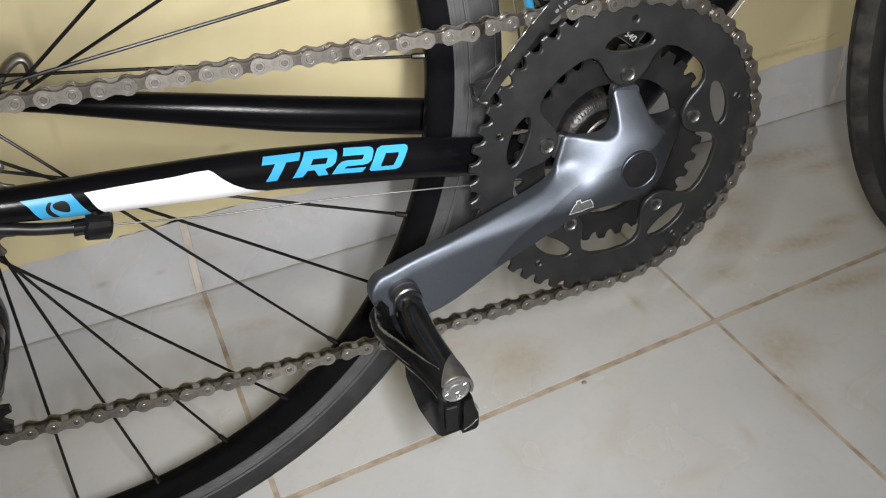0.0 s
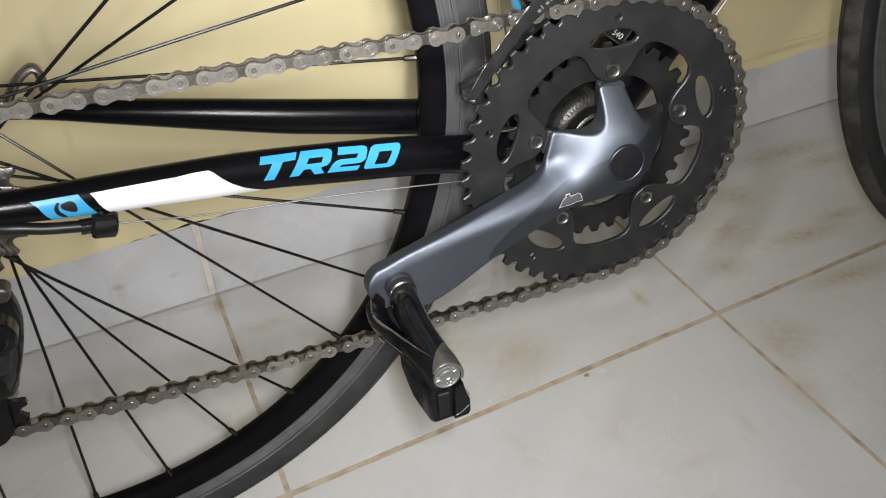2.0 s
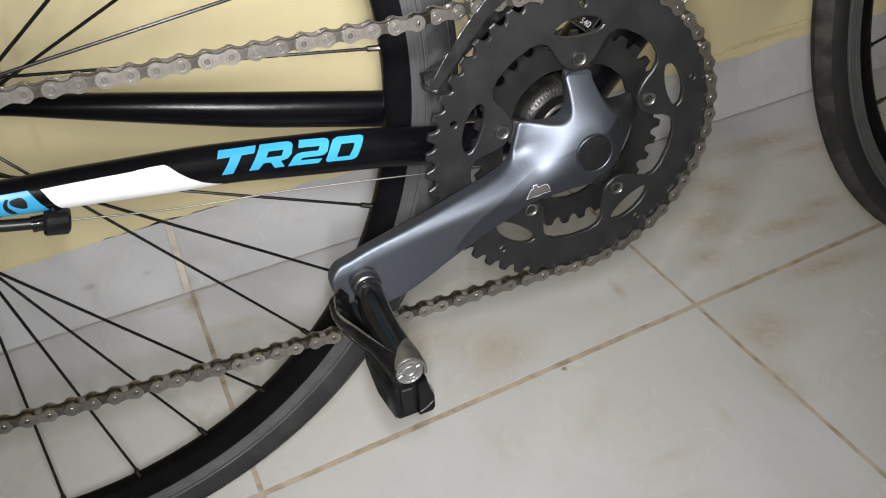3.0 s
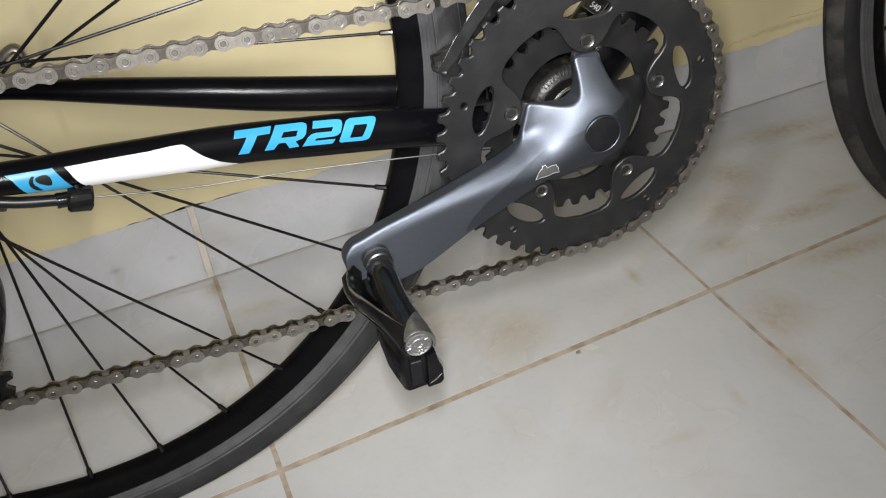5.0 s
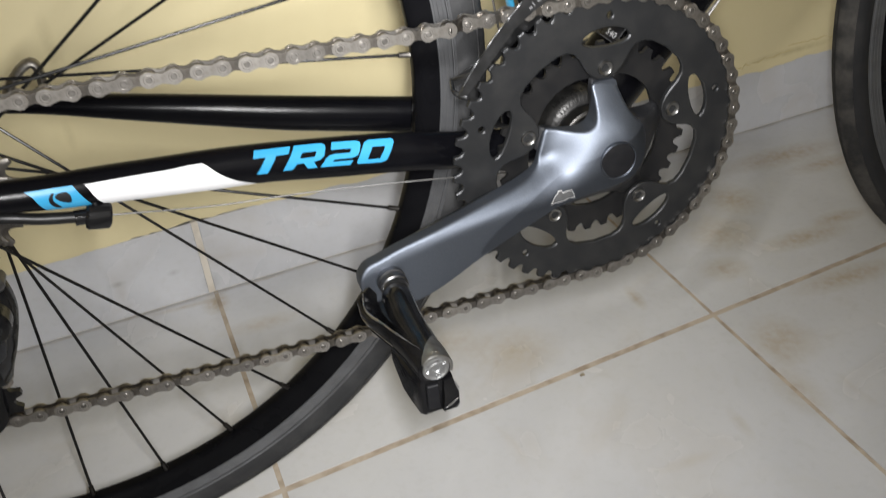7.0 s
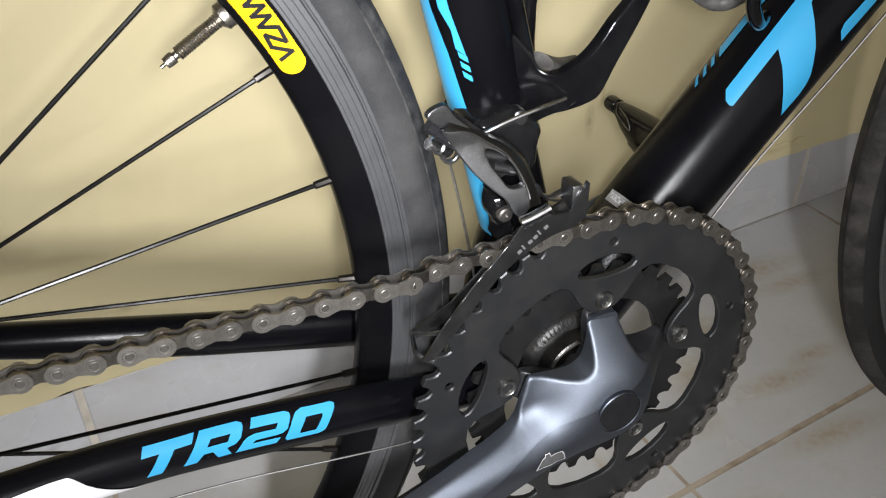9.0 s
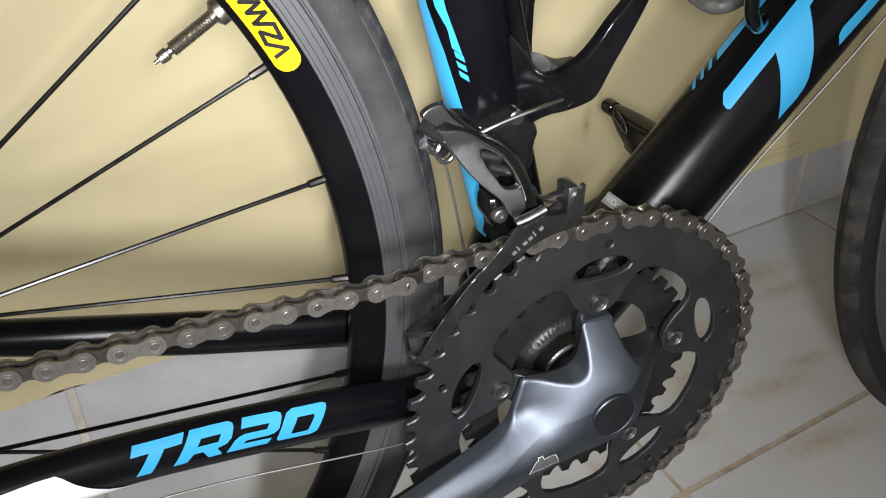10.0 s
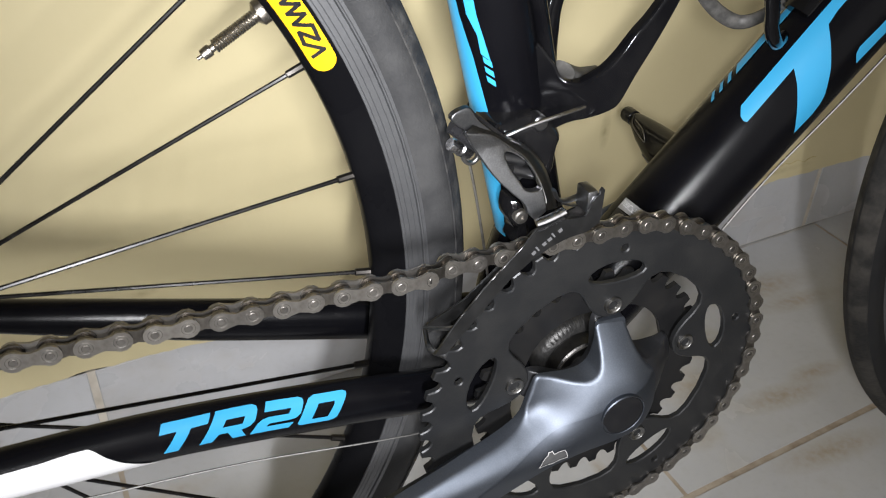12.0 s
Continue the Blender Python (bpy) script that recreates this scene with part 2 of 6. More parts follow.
PLAIN_PAINT = material("pale_room_paint", (0.62, 0.55, 0.36), 0.7, spots=(0.56, 0.49, 0.31), scale=3, amount=0.4)
CEILING_PAINT = material("white_ceiling_paint", (0.75, 0.74, 0.72), 0.7, spots=(0.68, 0.67, 0.64), scale=3, amount=0.4)


def tile_material(name, base, vein, stain, rough):
    """Glazed tile: soft cloudy veins and brown stains, shifted from tile to tile."""
    m = bpy.data.materials.new(name)
    m.use_nodes = True
    nt = m.node_tree
    bsdf = nt.nodes["Principled BSDF"]
    tc, info = nt.nodes.new("ShaderNodeTexCoord"), nt.nodes.new("ShaderNodeObjectInfo")
    off = nt.nodes.new("ShaderNodeVectorMath")
    off.operation = "MULTIPLY_ADD"
    off.inputs[1].default_value = (7.0, 5.0, 3.0)
    nt.links.new(info.outputs["Random"], off.inputs[0])
    nt.links.new(tc.outputs["Object"], off.inputs[2])
    n1, n2, n3 = (nt.nodes.new("ShaderNodeTexNoise") for _ in range(3))
    for n, s, d, w in ((n1, 5.0, 6.0, 1.2), (n2, 11.0, 5.0, 0.6), (n3, 140.0, 3.0, 0.0)):
        n.inputs["Scale"].default_value, n.inputs["Detail"].default_value, n.inputs["Distortion"].default_value = s, d, w
        nt.links.new(off.outputs[0], n.inputs["Vector"])
    r1, r2 = nt.nodes.new("ShaderNodeValToRGB"), nt.nodes.new("ShaderNodeMapRange")
    r1.color_ramp.elements[0].position, r1.color_ramp.elements[0].color = 0.38, rgb(*base)
    r1.color_ramp.elements[1].position, r1.color_ramp.elements[1].color = 0.62, rgb(*vein)
    nt.links.new(n1.outputs["Fac"], r1.inputs["Fac"])
    r2.inputs["From Min"].default_value, r2.inputs["From Max"].default_value, r2.inputs["To Max"].default_value = 0.52, 0.74, 0.42
    nt.links.new(n2.outputs["Fac"], r2.inputs["Value"])
    mix, mix2 = nt.nodes.new("ShaderNodeMix"), nt.nodes.new("ShaderNodeMix")
    for q in (mix, mix2):
        q.data_type = "RGBA"
    nt.links.new(r2.outputs["Result"], mix.inputs["Factor"])
    nt.links.new(r1.outputs["Color"], mix.inputs["A"])
    mix.inputs["B"].default_value = rgb(*stain)
    r3 = nt.nodes.new("ShaderNodeMapRange")
    r3.inputs["From Min"].default_value, r3.inputs["From Max"].default_value, r3.inputs["To Max"].default_value = 0.5, 0.9, 0.25
    nt.links.new(n3.outputs["Fac"], r3.inputs["Value"])
    nt.links.new(r3.outputs["Result"], mix2.inputs["Factor"])
    nt.links.new(mix.outputs["Result"], mix2.inputs["A"])
    mix2.inputs["B"].default_value = rgb(*[c * 0.8 for c in stain])
    # thin wandering brown veins, broken off here and there
    n4, dist, thin, gate, both, mix3 = (nt.nodes.new("ShaderNode" + k) for k in ("TexNoise", "Math", "MapRange", "MapRange", "Math", "Mix"))
    n4.inputs["Scale"].default_value, n4.inputs["Detail"].default_value, n4.inputs["Distortion"].default_value = 4.5, 4.0, 0.8
    nt.links.new(off.outputs[0], n4.inputs["Vector"])
    dist.operation = "SUBTRACT"
    dist.inputs[1].default_value = 0.5
    size = nt.nodes.new("ShaderNodeMath")
    size.operation = "ABSOLUTE"
    nt.links.new(n4.outputs["Fac"], dist.inputs[0])
    nt.links.new(dist.outputs[0], size.inputs[0])
    thin.inputs["From Min"].default_value, thin.inputs["From Max"].default_value = 0.030, 0.0
    nt.links.new(size.outputs[0], thin.inputs["Value"])
    gate.inputs["From Min"].default_value, gate.inputs["From Max"].default_value, gate.inputs["To Max"].default_value = 0.47, 0.66, 0.22
    nt.links.new(n2.outputs["Fac"], gate.inputs["Value"])
    both.operation = "MULTIPLY"
    nt.links.new(thin.outputs["Result"], both.inputs[0])
    nt.links.new(gate.outputs["Result"], both.inputs[1])
    mix3.data_type = "RGBA"
    mix3.inputs["B"].default_value = rgb(stain[0] * 0.80, stain[1] * 0.72, stain[2] * 0.62)
    nt.links.new(both.outputs[0], mix3.inputs["Factor"])
    nt.links.new(mix2.outputs["Result"], mix3.inputs["A"])
    nt.links.new(mix3.outputs["Result"], bsdf.inputs["Base Color"])
    rr = nt.nodes.new("ShaderNodeMapRange")
    rr.inputs["To Min"].default_value, rr.inputs["To Max"].default_value = rough * 0.6, rough * 1.8
    nt.links.new(n2.outputs["Fac"], rr.inputs["Value"])
    nt.links.new(rr.outputs["Result"], bsdf.inputs["Roughness"])
    return m


TILE = tile_material("glazed_floor_tile", (0.475, 0.478, 0.490), (0.440, 0.442, 0.450), (0.435, 0.420, 0.395), 0.2)
SKIRT_TILE = tile_material("glazed_skirting_tile", (0.46, 0.462, 0.475), (0.42, 0.422, 0.435), (0.40, 0.37, 0.33), 0.22)

TAN_STAIN_SHADE = (0.355, 0.305, 0.23)
# long smears towards the front wheel that also paint reflection and shadow bands, cloudy patches by the pedal, and dirt
# where a joint meets the wall
add_smudges(TILE, [((0.445, 0.275, 0), (0.121, 0.032, 1), 1.61), ((0.480, 0.238, 0), (0.081, 0.023, 1), 1.36), ((0.330, 0.215, 0), (0.047, 0.051, 1), 1.44), ((0.280, 0.160, 0), (0.061, 0.051, 1), 1.36), ((0.355, 0.118, 0), (0.081, 0.023, 1), 1.61), ((0.415, 0.135, 0), (0.054, 0.017, 1), 1.53), ((0.350, 0.043, 0), (0.095, 0.023, 1), 1.61), ((0.245, 0.105, 0), (0.041, 0.029, 1), 1.36)], TAN_STAIN_SHADE)
add_smudges(TILE, [((-0.230, 0.215, 0), (0.068, 0.020, 1), 1.02), ((0.215, -0.02, 0), (0.016, 0.043, 1), 0.85), ((0.130, -0.085, 0), (0.011, 0.032, 1), 0.77), ((-0.011, 0.074, 0), (0.074, 0.052, 1), 1.15), ((-0.070, 0.112, 0), (0.068, 0.043, 1), 1.05), ((0.200, -0.070, 0), (0.032, 0.058, 1), 0.95)], TAN_STAIN_SHADE)
add_smudges(TILE, [((0.230, -0.010, 0), (0.047, 0.051, 1), 1.27), ((0.066, -0.104, 0), (0.046, 0.010, 1), 0.70), ((0.135, 0.100, 0), (0.011, 0.029, 1), 1.36), ((-0.270, 0.268, 0), (0.020, 0.026, 1), 1.9), ((-0.300, 0.276, 0), (0.06, 0.007, 1), 1.2)], TAN_STAIN_SHADE)
add_smudges(SKIRT_TILE, [((-0.060, 0, 0.045), (0.016, 1, 0.006), 0.9), ((-0.004, 0, 0.040), (0.012, 1, 0.007), 0.7), ((0.43, 0, 0.06), (0.02, 1, 0.008), 0.6), ((0.030, 0, 0.014), (0.018, 1, 0.020), 0.7)], (0.16, 0.15, 0.13))

# ---- mesh helpers ----
def finish(bm, angle=35.0):
    bmesh.ops.recalc_face_normals(bm, faces=bm.faces[:])
    for f in bm.faces:
        f.smooth = True
    for e in bm.edges:
        if len(e.link_faces) == 2 and e.calc_face_angle(0.0) > radians(angle):
            e.smooth = False


def mesh_of(name, bm, mat, angle=35.0):
    finish(bm, angle)
    me = bpy.data.meshes.new(name)
    bm.to_mesh(me)
    bm.free()
    me.materials.append(mat)
    return me


def part(name, bm, mat, parent=None, label="", kind="", angle=35.0, m=None):
    ob = new(name, mesh_of(name, bm, mat, angle))
    ob.parent = parent
    if m is not None:
        ob.matrix_local = m
    return tagged(ob, label=label, kind=kind)


def empty(name, parent=None, m=None, **tags):
    ob = new(name)
    ob.empty_display_size = 0.05
    ob.parent = parent
    if m is not None:
        ob.matrix_local = m
    return tagged(ob, **tags)


def smooth_path(points, n=8):
    """A Catmull-Rom line through the points."""
    p = [Vector(q) for q in points]
    p = [2 * p[0] - p[1], *p, 2 * p[-1] - p[-2]]
    out = []
    for i in range(1, len(p) - 2):
        for k in range(n):
            t = k / n
            a, b, c, d = p[i - 1], p[i], p[i + 1], p[i + 2]
            out.append(0.5 * (2 * b + (c - a) * t + (2 * a - 5 * b + 4 * c - d) * t * t + (3 * b - a - 3 * c + d) * t ** 3))
    return out + [p[-2]]


def sweep(bm, path, radius, segs=12, side=(0, 1, 0), caps=True):
    """A tube along a path. radius(u): half width across side and half height, for u from 0 to 1."""
    rings, n = [], len(path)
    for i, q in enumerate(path):
        along = (path[min(i + 1, n - 1)] - path[max(i - 1, 0)]).normalized()
        s = Vector(side) - along * along.dot(Vector(side))
        if s.length < 1e-4:
            s = Vector((1, 0, 0)) - along * along.x
        s.normalize()
        up = along.cross(s)
        w, h = radius(i / max(n - 1, 1)) if callable(radius) else (radius, radius)
        rings.append([bm.verts.new(q + s * w * math.cos(a) + up * h * math.sin(a)) for a in (2 * math.pi * k / segs for k in range(segs))])
    for a, b in zip(rings, rings[1:]):
        for k in range(segs):
            bm.faces.new((a[k], a[(k + 1) % segs], b[(k + 1) % segs], b[k]))
    if caps:
        bm.faces.new(rings[0])
        bm.faces.new(rings[-1][::-1])
    return bm


def tube(points, radius, segs=12, n=6, side=(0, 1, 0)):
    return sweep(bmesh.new(), smooth_path(points, n) if len(points) > 2 else [Vector(q) for q in points], radius, segs, side)


def lathe(profile, segs=48, center=(0, 0, 0), closed=False, bm=None):
    """Turns a profile of (radius, y) about the y axis through center."""
    bm = bm or bmesh.new()
    c = Vector(center)
    rings = [[bm.verts.new(c + Vector((r * math.cos(a), y, r * math.sin(a)))) for a in (2 * math.pi * k / segs for k in range(segs))] for r, y in profile]
    pairs = list(zip(rings, rings[1:])) + ([(rings[-1], rings[0])] if closed else [])
    for a, b in pairs:
        for k in range(segs):
            bm.faces.new((a[k], a[(k + 1) % segs], b[(k + 1) % segs], b[k]))
    if not closed:
        for ring in (rings[0], rings[-1]):
            if (ring[0].co - ring[1].co).length > 1e-5:
                bm.faces.new(ring)
    return bm


def box(bm, lo, hi, m=None):
    r = bmesh.ops.create_cube(bm, size=1.0)
    for v in r["verts"]:
        v.co = Vector([(a + b) / 2 + q * (b - a) for a, b, q in zip(lo, hi, v.co)])
        if m is not None:
            v.co = m @ v.co
    return bm


def bevelled_box(lo, hi, r=0.002, segs=2, m=None):
    bm = box(bmesh.new(), lo, hi)
    bmesh.ops.bevel(bm, geom=bm.edges[:], offset=r, segments=segs, affect="EDGES", profile=0.5)
    if m is not None:
        bm.transform(m)
    return bm


def filled(loops):
    """Flat faces in the plane y = 0, inside the first loop of (x, z) and outside the others."""
    bm = bmesh.new()
    if len(loops) == 1:
        bm.faces.new([bm.verts.new((x, 0, z)) for x, z in loops[0]])
        return bm
    edges = []
    for loop in loops:
        vs = [bm.verts.new((x, 0, z)) for x, z in loop]
        edges += [bm.edges.new((a, b)) for a, b in zip(vs, vs[1:] + vs[:1])]
    bmesh.ops.triangle_fill(bm, use_beauty=True, use_dissolve=False, edges=edges)
    return bm


def gridded(bm, step):
    """Cuts flat faces along a grid of that step, so that they can be bent."""
    xs, zs = [v.co.x for v in bm.verts], [v.co.z for v in bm.verts]
    for axis, lo, hi in ((0, min(xs), max(xs)), (2, min(zs), max(zs))):
        k = math.floor(lo / step) + 1
        while k * step < hi:
            co, no = [0, 0, 0], [0, 0, 0]
            co[axis], no[axis] = k * step, 1
            bmesh.ops.bisect_plane(bm, geom=bm.verts[:] + bm.edges[:] + bm.faces[:], plane_co=co, plane_no=no)
            k += 1
    return bm


def plate(loops, front, back, bevel=0.0):
    """A flat plate with holes between two depths, its front edges chamfered."""
    bm = filled(loops)
    low = set()
    if bevel:
        bmesh.ops.inset_region(bm, faces=bm.faces[:], thickness=bevel, use_boundary=True, use_even_offset=True)
        low = {v for e in bm.edges if e.is_boundary for v in e.verts}
    r = bmesh.ops.extrude_face_region(bm, geom=bm.faces[:])
    new_verts = {g for g in r["geom"] if isinstance(g, bmesh.types.BMVert)}
    for v in bm.verts:
        v.co.y = back if v in new_verts else (front + 0.8 * bevel if v in low else front)
    return bm


def edge_distance(x, z, loop):
    best = 1e9
    for (ax, az), (bx, bz) in zip(loop, loop[1:] + loop[:1]):
        dx, dz = bx - ax, bz - az
        t = max(0.0, min(1.0, ((x - ax) * dx + (z - az) * dz) / (dx * dx + dz * dz + 1e-12)))
        best = min(best, math.hypot(x - ax - t * dx, z - az - t * dz))
    return best


def nearest_on(x, z, loop):
    best, spot = 1e9, (x, z)
    for (ax, az), (bx, bz) in zip(loop, loop[1:] + loop[:1]):
        dx, dz = bx - ax, bz - az
        t = max(0.0, min(1.0, ((x - ax) * dx + (z - az) * dz) / (dx * dx + dz * dz + 1e-12)))
        d = math.hypot(x - ax - t * dx, z - az - t * dz)
        if d < best:
            best, spot = d, (ax + t * dx, az + t * dz)
    return spot


def shrunk(loop, c):
    """The loop moved inwards by c."""
    area = sum(a[0] * b[1] - b[0] * a[1] for a, b in zip(loop, loop[1:] + loop[:1]))
    sign = 1.0 if area > 0 else -1.0
    out = []
    for p, q, r in zip(loop[-1:] + loop[:-1], loop, loop[1:] + loop[:1]):
        d1, d2 = (Vector(q) - Vector(p)).normalized(), (Vector(r) - Vector(q)).normalized()
        n = Vector((-d1.y - d2.y, d1.x + d2.x)).normalized() * sign
        out.append((q[0] + n.x * c, q[1] + n.y * c))
    return out


def sculpted(loops, crest, back, edge=0.0008, step=0.0015):
    """A body whose face follows crest(x, z), with crisp rounded edges along its outline and holes."""
    bm = gridded(filled([shrunk(loops[0], edge)] + [shrunk(h, -edge) for h in loops[1:]]), step)
    for v in bm.verts:
        v.co.y = crest(v.co.x, v.co.z)
    for out, drop in ((0.45, 0.10), (0.85, 0.45), (1.0, 1.0), (1.0, None)):
        rim = [e for e in bm.edges if e.is_boundary]
        r = bmesh.ops.extrude_edge_only(bm, edges=rim)
        for v in (g for g in r["geom"] if isinstance(g, bmesh.types.BMVert)):
            if drop is None:
                v.co.y = back(v.co.x, v.co.z) if callable(back) else back
                continue
            spots = [nearest_on(v.co.x, v.co.z, h) for h in loops]
            x, z = min(spots, key=lambda p: math.hypot(p[0] - v.co.x, p[1] - v.co.z))
            k = {0.45: 0.45, 0.85: 0.727, 1.0: 1.0}[out]
            v.co.x += (x - v.co.x) * k
            v.co.z += (z - v.co.z) * k
            v.co.y = crest(v.co.x, v.co.z) + edge * drop
    bmesh.ops.holes_fill(bm, edges=[e for e in bm.edges if e.is_boundary], sides=0) if len(loops) == 1 else None
    return bm


def blurred(f, r):
    """The function f(x, z) evened out over a disc of radius r."""
    spots = [(0.0, 0.0)] + [(r * k * math.cos(a + k), r * k * math.sin(a + k)) for k in (0.35, 0.7, 1.0) for a in (math.tau * j / 10 for j in range(10))]

    def g(x, z):
        return sum(f(x + dx, z + dz) for dx, dz in spots) / len(spots)
    return g


def moulded(loop, crest, back, round_off=0.005, step=0.004):
    """A body with the outline loop: its face lies at crest(x, z) and rolls off to the rim."""
    bm = gridded(filled([loop]), step)
    r = bmesh.ops.extrude_face_region(bm, geom=bm.faces[:])
    far = {g for g in r["geom"] if isinstance(g, bmesh.types.BMVert)}
    for v in bm.verts:
        if v in far:
            v.co.y = back(v.co.x, v.co.z) if callable(back) else back
        else:
            d = min(edge_distance(v.co.x, v.co.z, loop) / round_off, 1.0)
            v.co.y = crest(v.co.x, v.co.z) + round_off * (1 - math.sqrt(max(0.0, 1 - (1 - d) ** 2)))
    return bm


def curve2d(points, n=5, closed=True):
    """A smooth closed loop of (x, z) through the points."""
    k = len(points)
    out = []
    for i in range(k):
        a, b, c, d = (Vector(points[(i + j) % k]) for j in (-1, 0, 1, 2))
        for t in (q / n for q in range(n)):
            p = 0.5 * (2 * b + (c - a) * t + (2 * a - 5 * b + 4 * c - d) * t * t + (3 * b - a - 3 * c + d) * t ** 3)
            out.append((p.x, p.y))
    return out


def circle(cx, cz, r, n=24, squash=1.0, turn=0.0):
    out = []
    for k in range(n):
        a = 2 * math.pi * k / n
        x, z = r * math.cos(a), r * squash * math.sin(a)
        out.append((cx + x * math.cos(turn) - z * math.sin(turn), cz + x * math.sin(turn) + z * math.cos(turn)))
    return out


def toothed(teeth, r_root, r_tip, shift=0.0, tip=0.17):
    """The outline of a sprocket: round gullets that seat the rollers, and blunt teeth."""
    out, step = [], math.tau / teeth
    depth = r_tip - r_root
    half = step * (0.5 - tip) * r_root * 0.86
    for k in range(teeth):
        for f in (-tip, tip):
            out.append((r_tip * math.cos((k + f) * step + shift), r_tip * math.sin((k + f) * step + shift)))
        for q in (-80, -55, -30, 0, 30, 55, 80):
            r = r_root + 0.86 * depth * (1 - math.cos(radians(q))) ** 0.9
            a = (k + 0.5) * step + shift + half * math.sin(radians(q)) / r_root
            out.append((r * math.cos(a), r * math.sin(a)))
    return out


def draped(loops, surface, step=0.003, lift=0.0005):
    """A thin film with the outline loops, laid on the surface y = surface(x, z)."""
    bm = gridded(filled(loops), step)
    for v in bm.verts:
        v.co.y = surface(v.co.x, v.co.z) - lift
    return bm

# ---- the room ----
# tile rows run along ROW, tile columns along COL; tiles of about 45 cm
ROW, COL = Vector((math.cos(radians(6.5)), math.sin(radians(6.5)), 0)), Vector((-math.sin(radians(3.2)), math.cos(radians(3.2)), 0))
CROSS = Vector((0.1912, 0.0462, 0))
SIZE, JOINT = 0.4455, 0.0066
WALL_AT, WALL_TURN = Vector((-0.30, 0.285, 0)), 4.8
WALL = Matrix.Translation(WALL_AT) @ Matrix.Rotation(radians(WALL_TURN), 4, "Z")
SKIRT_H, SKIRT_W = 0.092, 0.436

floor = tagged(part("floor", box(bmesh.new(), (-2.6, -3.0, -0.06), (2.8, 0.9, -0.0010)), GROUT), "floor of stained brown grout under pale tiles", "floor", kind="structure")


def wavy_panel(x0, x1, z0, z1, y, thick, low):
    """A plastered wall face whose lower edge wanders by low metres."""
    bm = bmesh.new()
    n = int((x1 - x0) / 0.006)
    cols = []
    for i in range(n + 1):
        x = x0 + (x1 - x0) * i / n
        edge = z0 + low * (noise.noise((x * 7, 1.3, 0)) * 0.9 + noise.noise((x * 31, 4.1, 0)) * 0.45 + noise.noise((x * 120, 2.7, 0)) * 0.2)
        zs = [edge, edge + 0.0012, edge + 0.004, edge + 0.012, 0.16, 0.22, 0.35, z1]
        col = []
        for j, z in enumerate(zs):
            bulge = 0.0035 * math.exp(-((z - edge - 0.008) / 0.010) ** 2) * (0.6 + noise.noise((x * 20, z * 30, 3)))
            dent = 0.0006 * noise.noise((x * 12, z * 12, 8))
            yy = y - (0.0 if j == 0 else bulge + dent)
            col.append(bm.verts.new((x, yy + (thick * 0.02 if j == 0 else 0), z)))
        cols.append(col)
    for a, b in zip(cols, cols[1:]):
        for j in range(len(a) - 1):
            bm.faces.new((a[j], b[j], b[j + 1], a[j + 1]))
    return bm


wall_back = tagged(part("wall_north", box(bmesh.new(), (-2.32, 0.012, 0.0), (3.08, 0.16, 2.6)), PLAIN_PAINT, m=WALL), "yellow painted plaster wall with scuffs behind the bicycle", "wall", kind="structure")
part("plaster", wavy_panel(-2.3, 3.05, SKIRT_H - 0.002, 2.59, -0.001, 0.12, 0.0085), WALL_PAINT, wall_back, "hand-painted yellow plaster with a ragged lower edge")
# thin cracks along the plaster's ragged edge and dark scuffs on the paint
CRACK = material("plaster_crack", (0.52, 0.43, 0.22), 0.9, spots=(0.36, 0.28, 0.13), scale=200, amount=0.8)
for x0, x1, z0 in ((0.735, 0.80, 0.104), (0.79, 0.88, 0.111), (0.70, 0.73, 0.100)):
    pts = [Vector((x0 + (x1 - x0) * k / 14, -0.0032 - 0.0002 * (k % 2), z0 + 0.006 * noise.noise((k * 0.5, x0 * 9, 0)) + 0.003 * noise.noise((k * 1.7, x0, 5)))) for k in range(15)]
    part("crack", sweep(bmesh.new(), pts, lambda u: (0.0003, 0.0003 + 0.0005 * math.sin(u * 9) ** 2), 6), CRACK, wall_back, "dark hairline crack in the plaster")

skirting = tagged(empty("baseboard", m=WALL), "skirting of grey glazed tiles with brown joints", "baseboard", kind="structure")
part("joint_bed", box(bmesh.new(), (-2.3, 0.0009, 0.001), (3.05, 0.0115, SKIRT_H)), GROUT_PALE, skirting, "brown grout between the skirting tiles")

bead = [Vector((-2.4 + 0.012 * k, -0.0010 - 0.0012 * noise.noise((k * 0.21, 0.4, 2)), -0.0001 + 0.0003 * noise.noise((k * 0.23, 5.1, 0)))) for k in range(400)]
part("wall_joint", sweep(bmesh.new(), bead, lambda u: (0.0016 + 0.0009 * math.sin(u * 190) * math.sin(u * 71), 0.0003), 8), GROUT_FOOT, skirting, "grey grout along the foot of the tiles")


def slab(name, corners, top, bottom, mat, parent):
    """A sharp-edged tile from four corners."""
    bm = bmesh.new()
    low = [bm.verts.new((p.x, p.y, bottom)) for p in corners]
    high = [bm.verts.new((p.x, p.y, top)) for p in corners]
    for k in range(4):
        bm.faces.new((low[k], low[(k + 1) % 4], high[(k + 1) % 4], high[k]))
    bm.faces.new(high)
    return part(name, bm, mat, parent)


# ---- the bicycle ----
LEAN, BB = 1.73, 0.2812
BIKE = pose(0, 0, 0, -LEAN) @ Matrix.Translation((0, 0, BB))
bike = empty("road_bicycle", m=BIKE, label="black road bicycle with sky blue lettering leaning beside a yellow wall", category="bicycle")
HUB = Vector((-0.394, 0, 0.0564))
FRONT = Vector((0.569, 0, 0.054))
CRANK_ANGLE = radians(196.8)
RING_Y, CAGE_Y = -0.0570, -0.0625


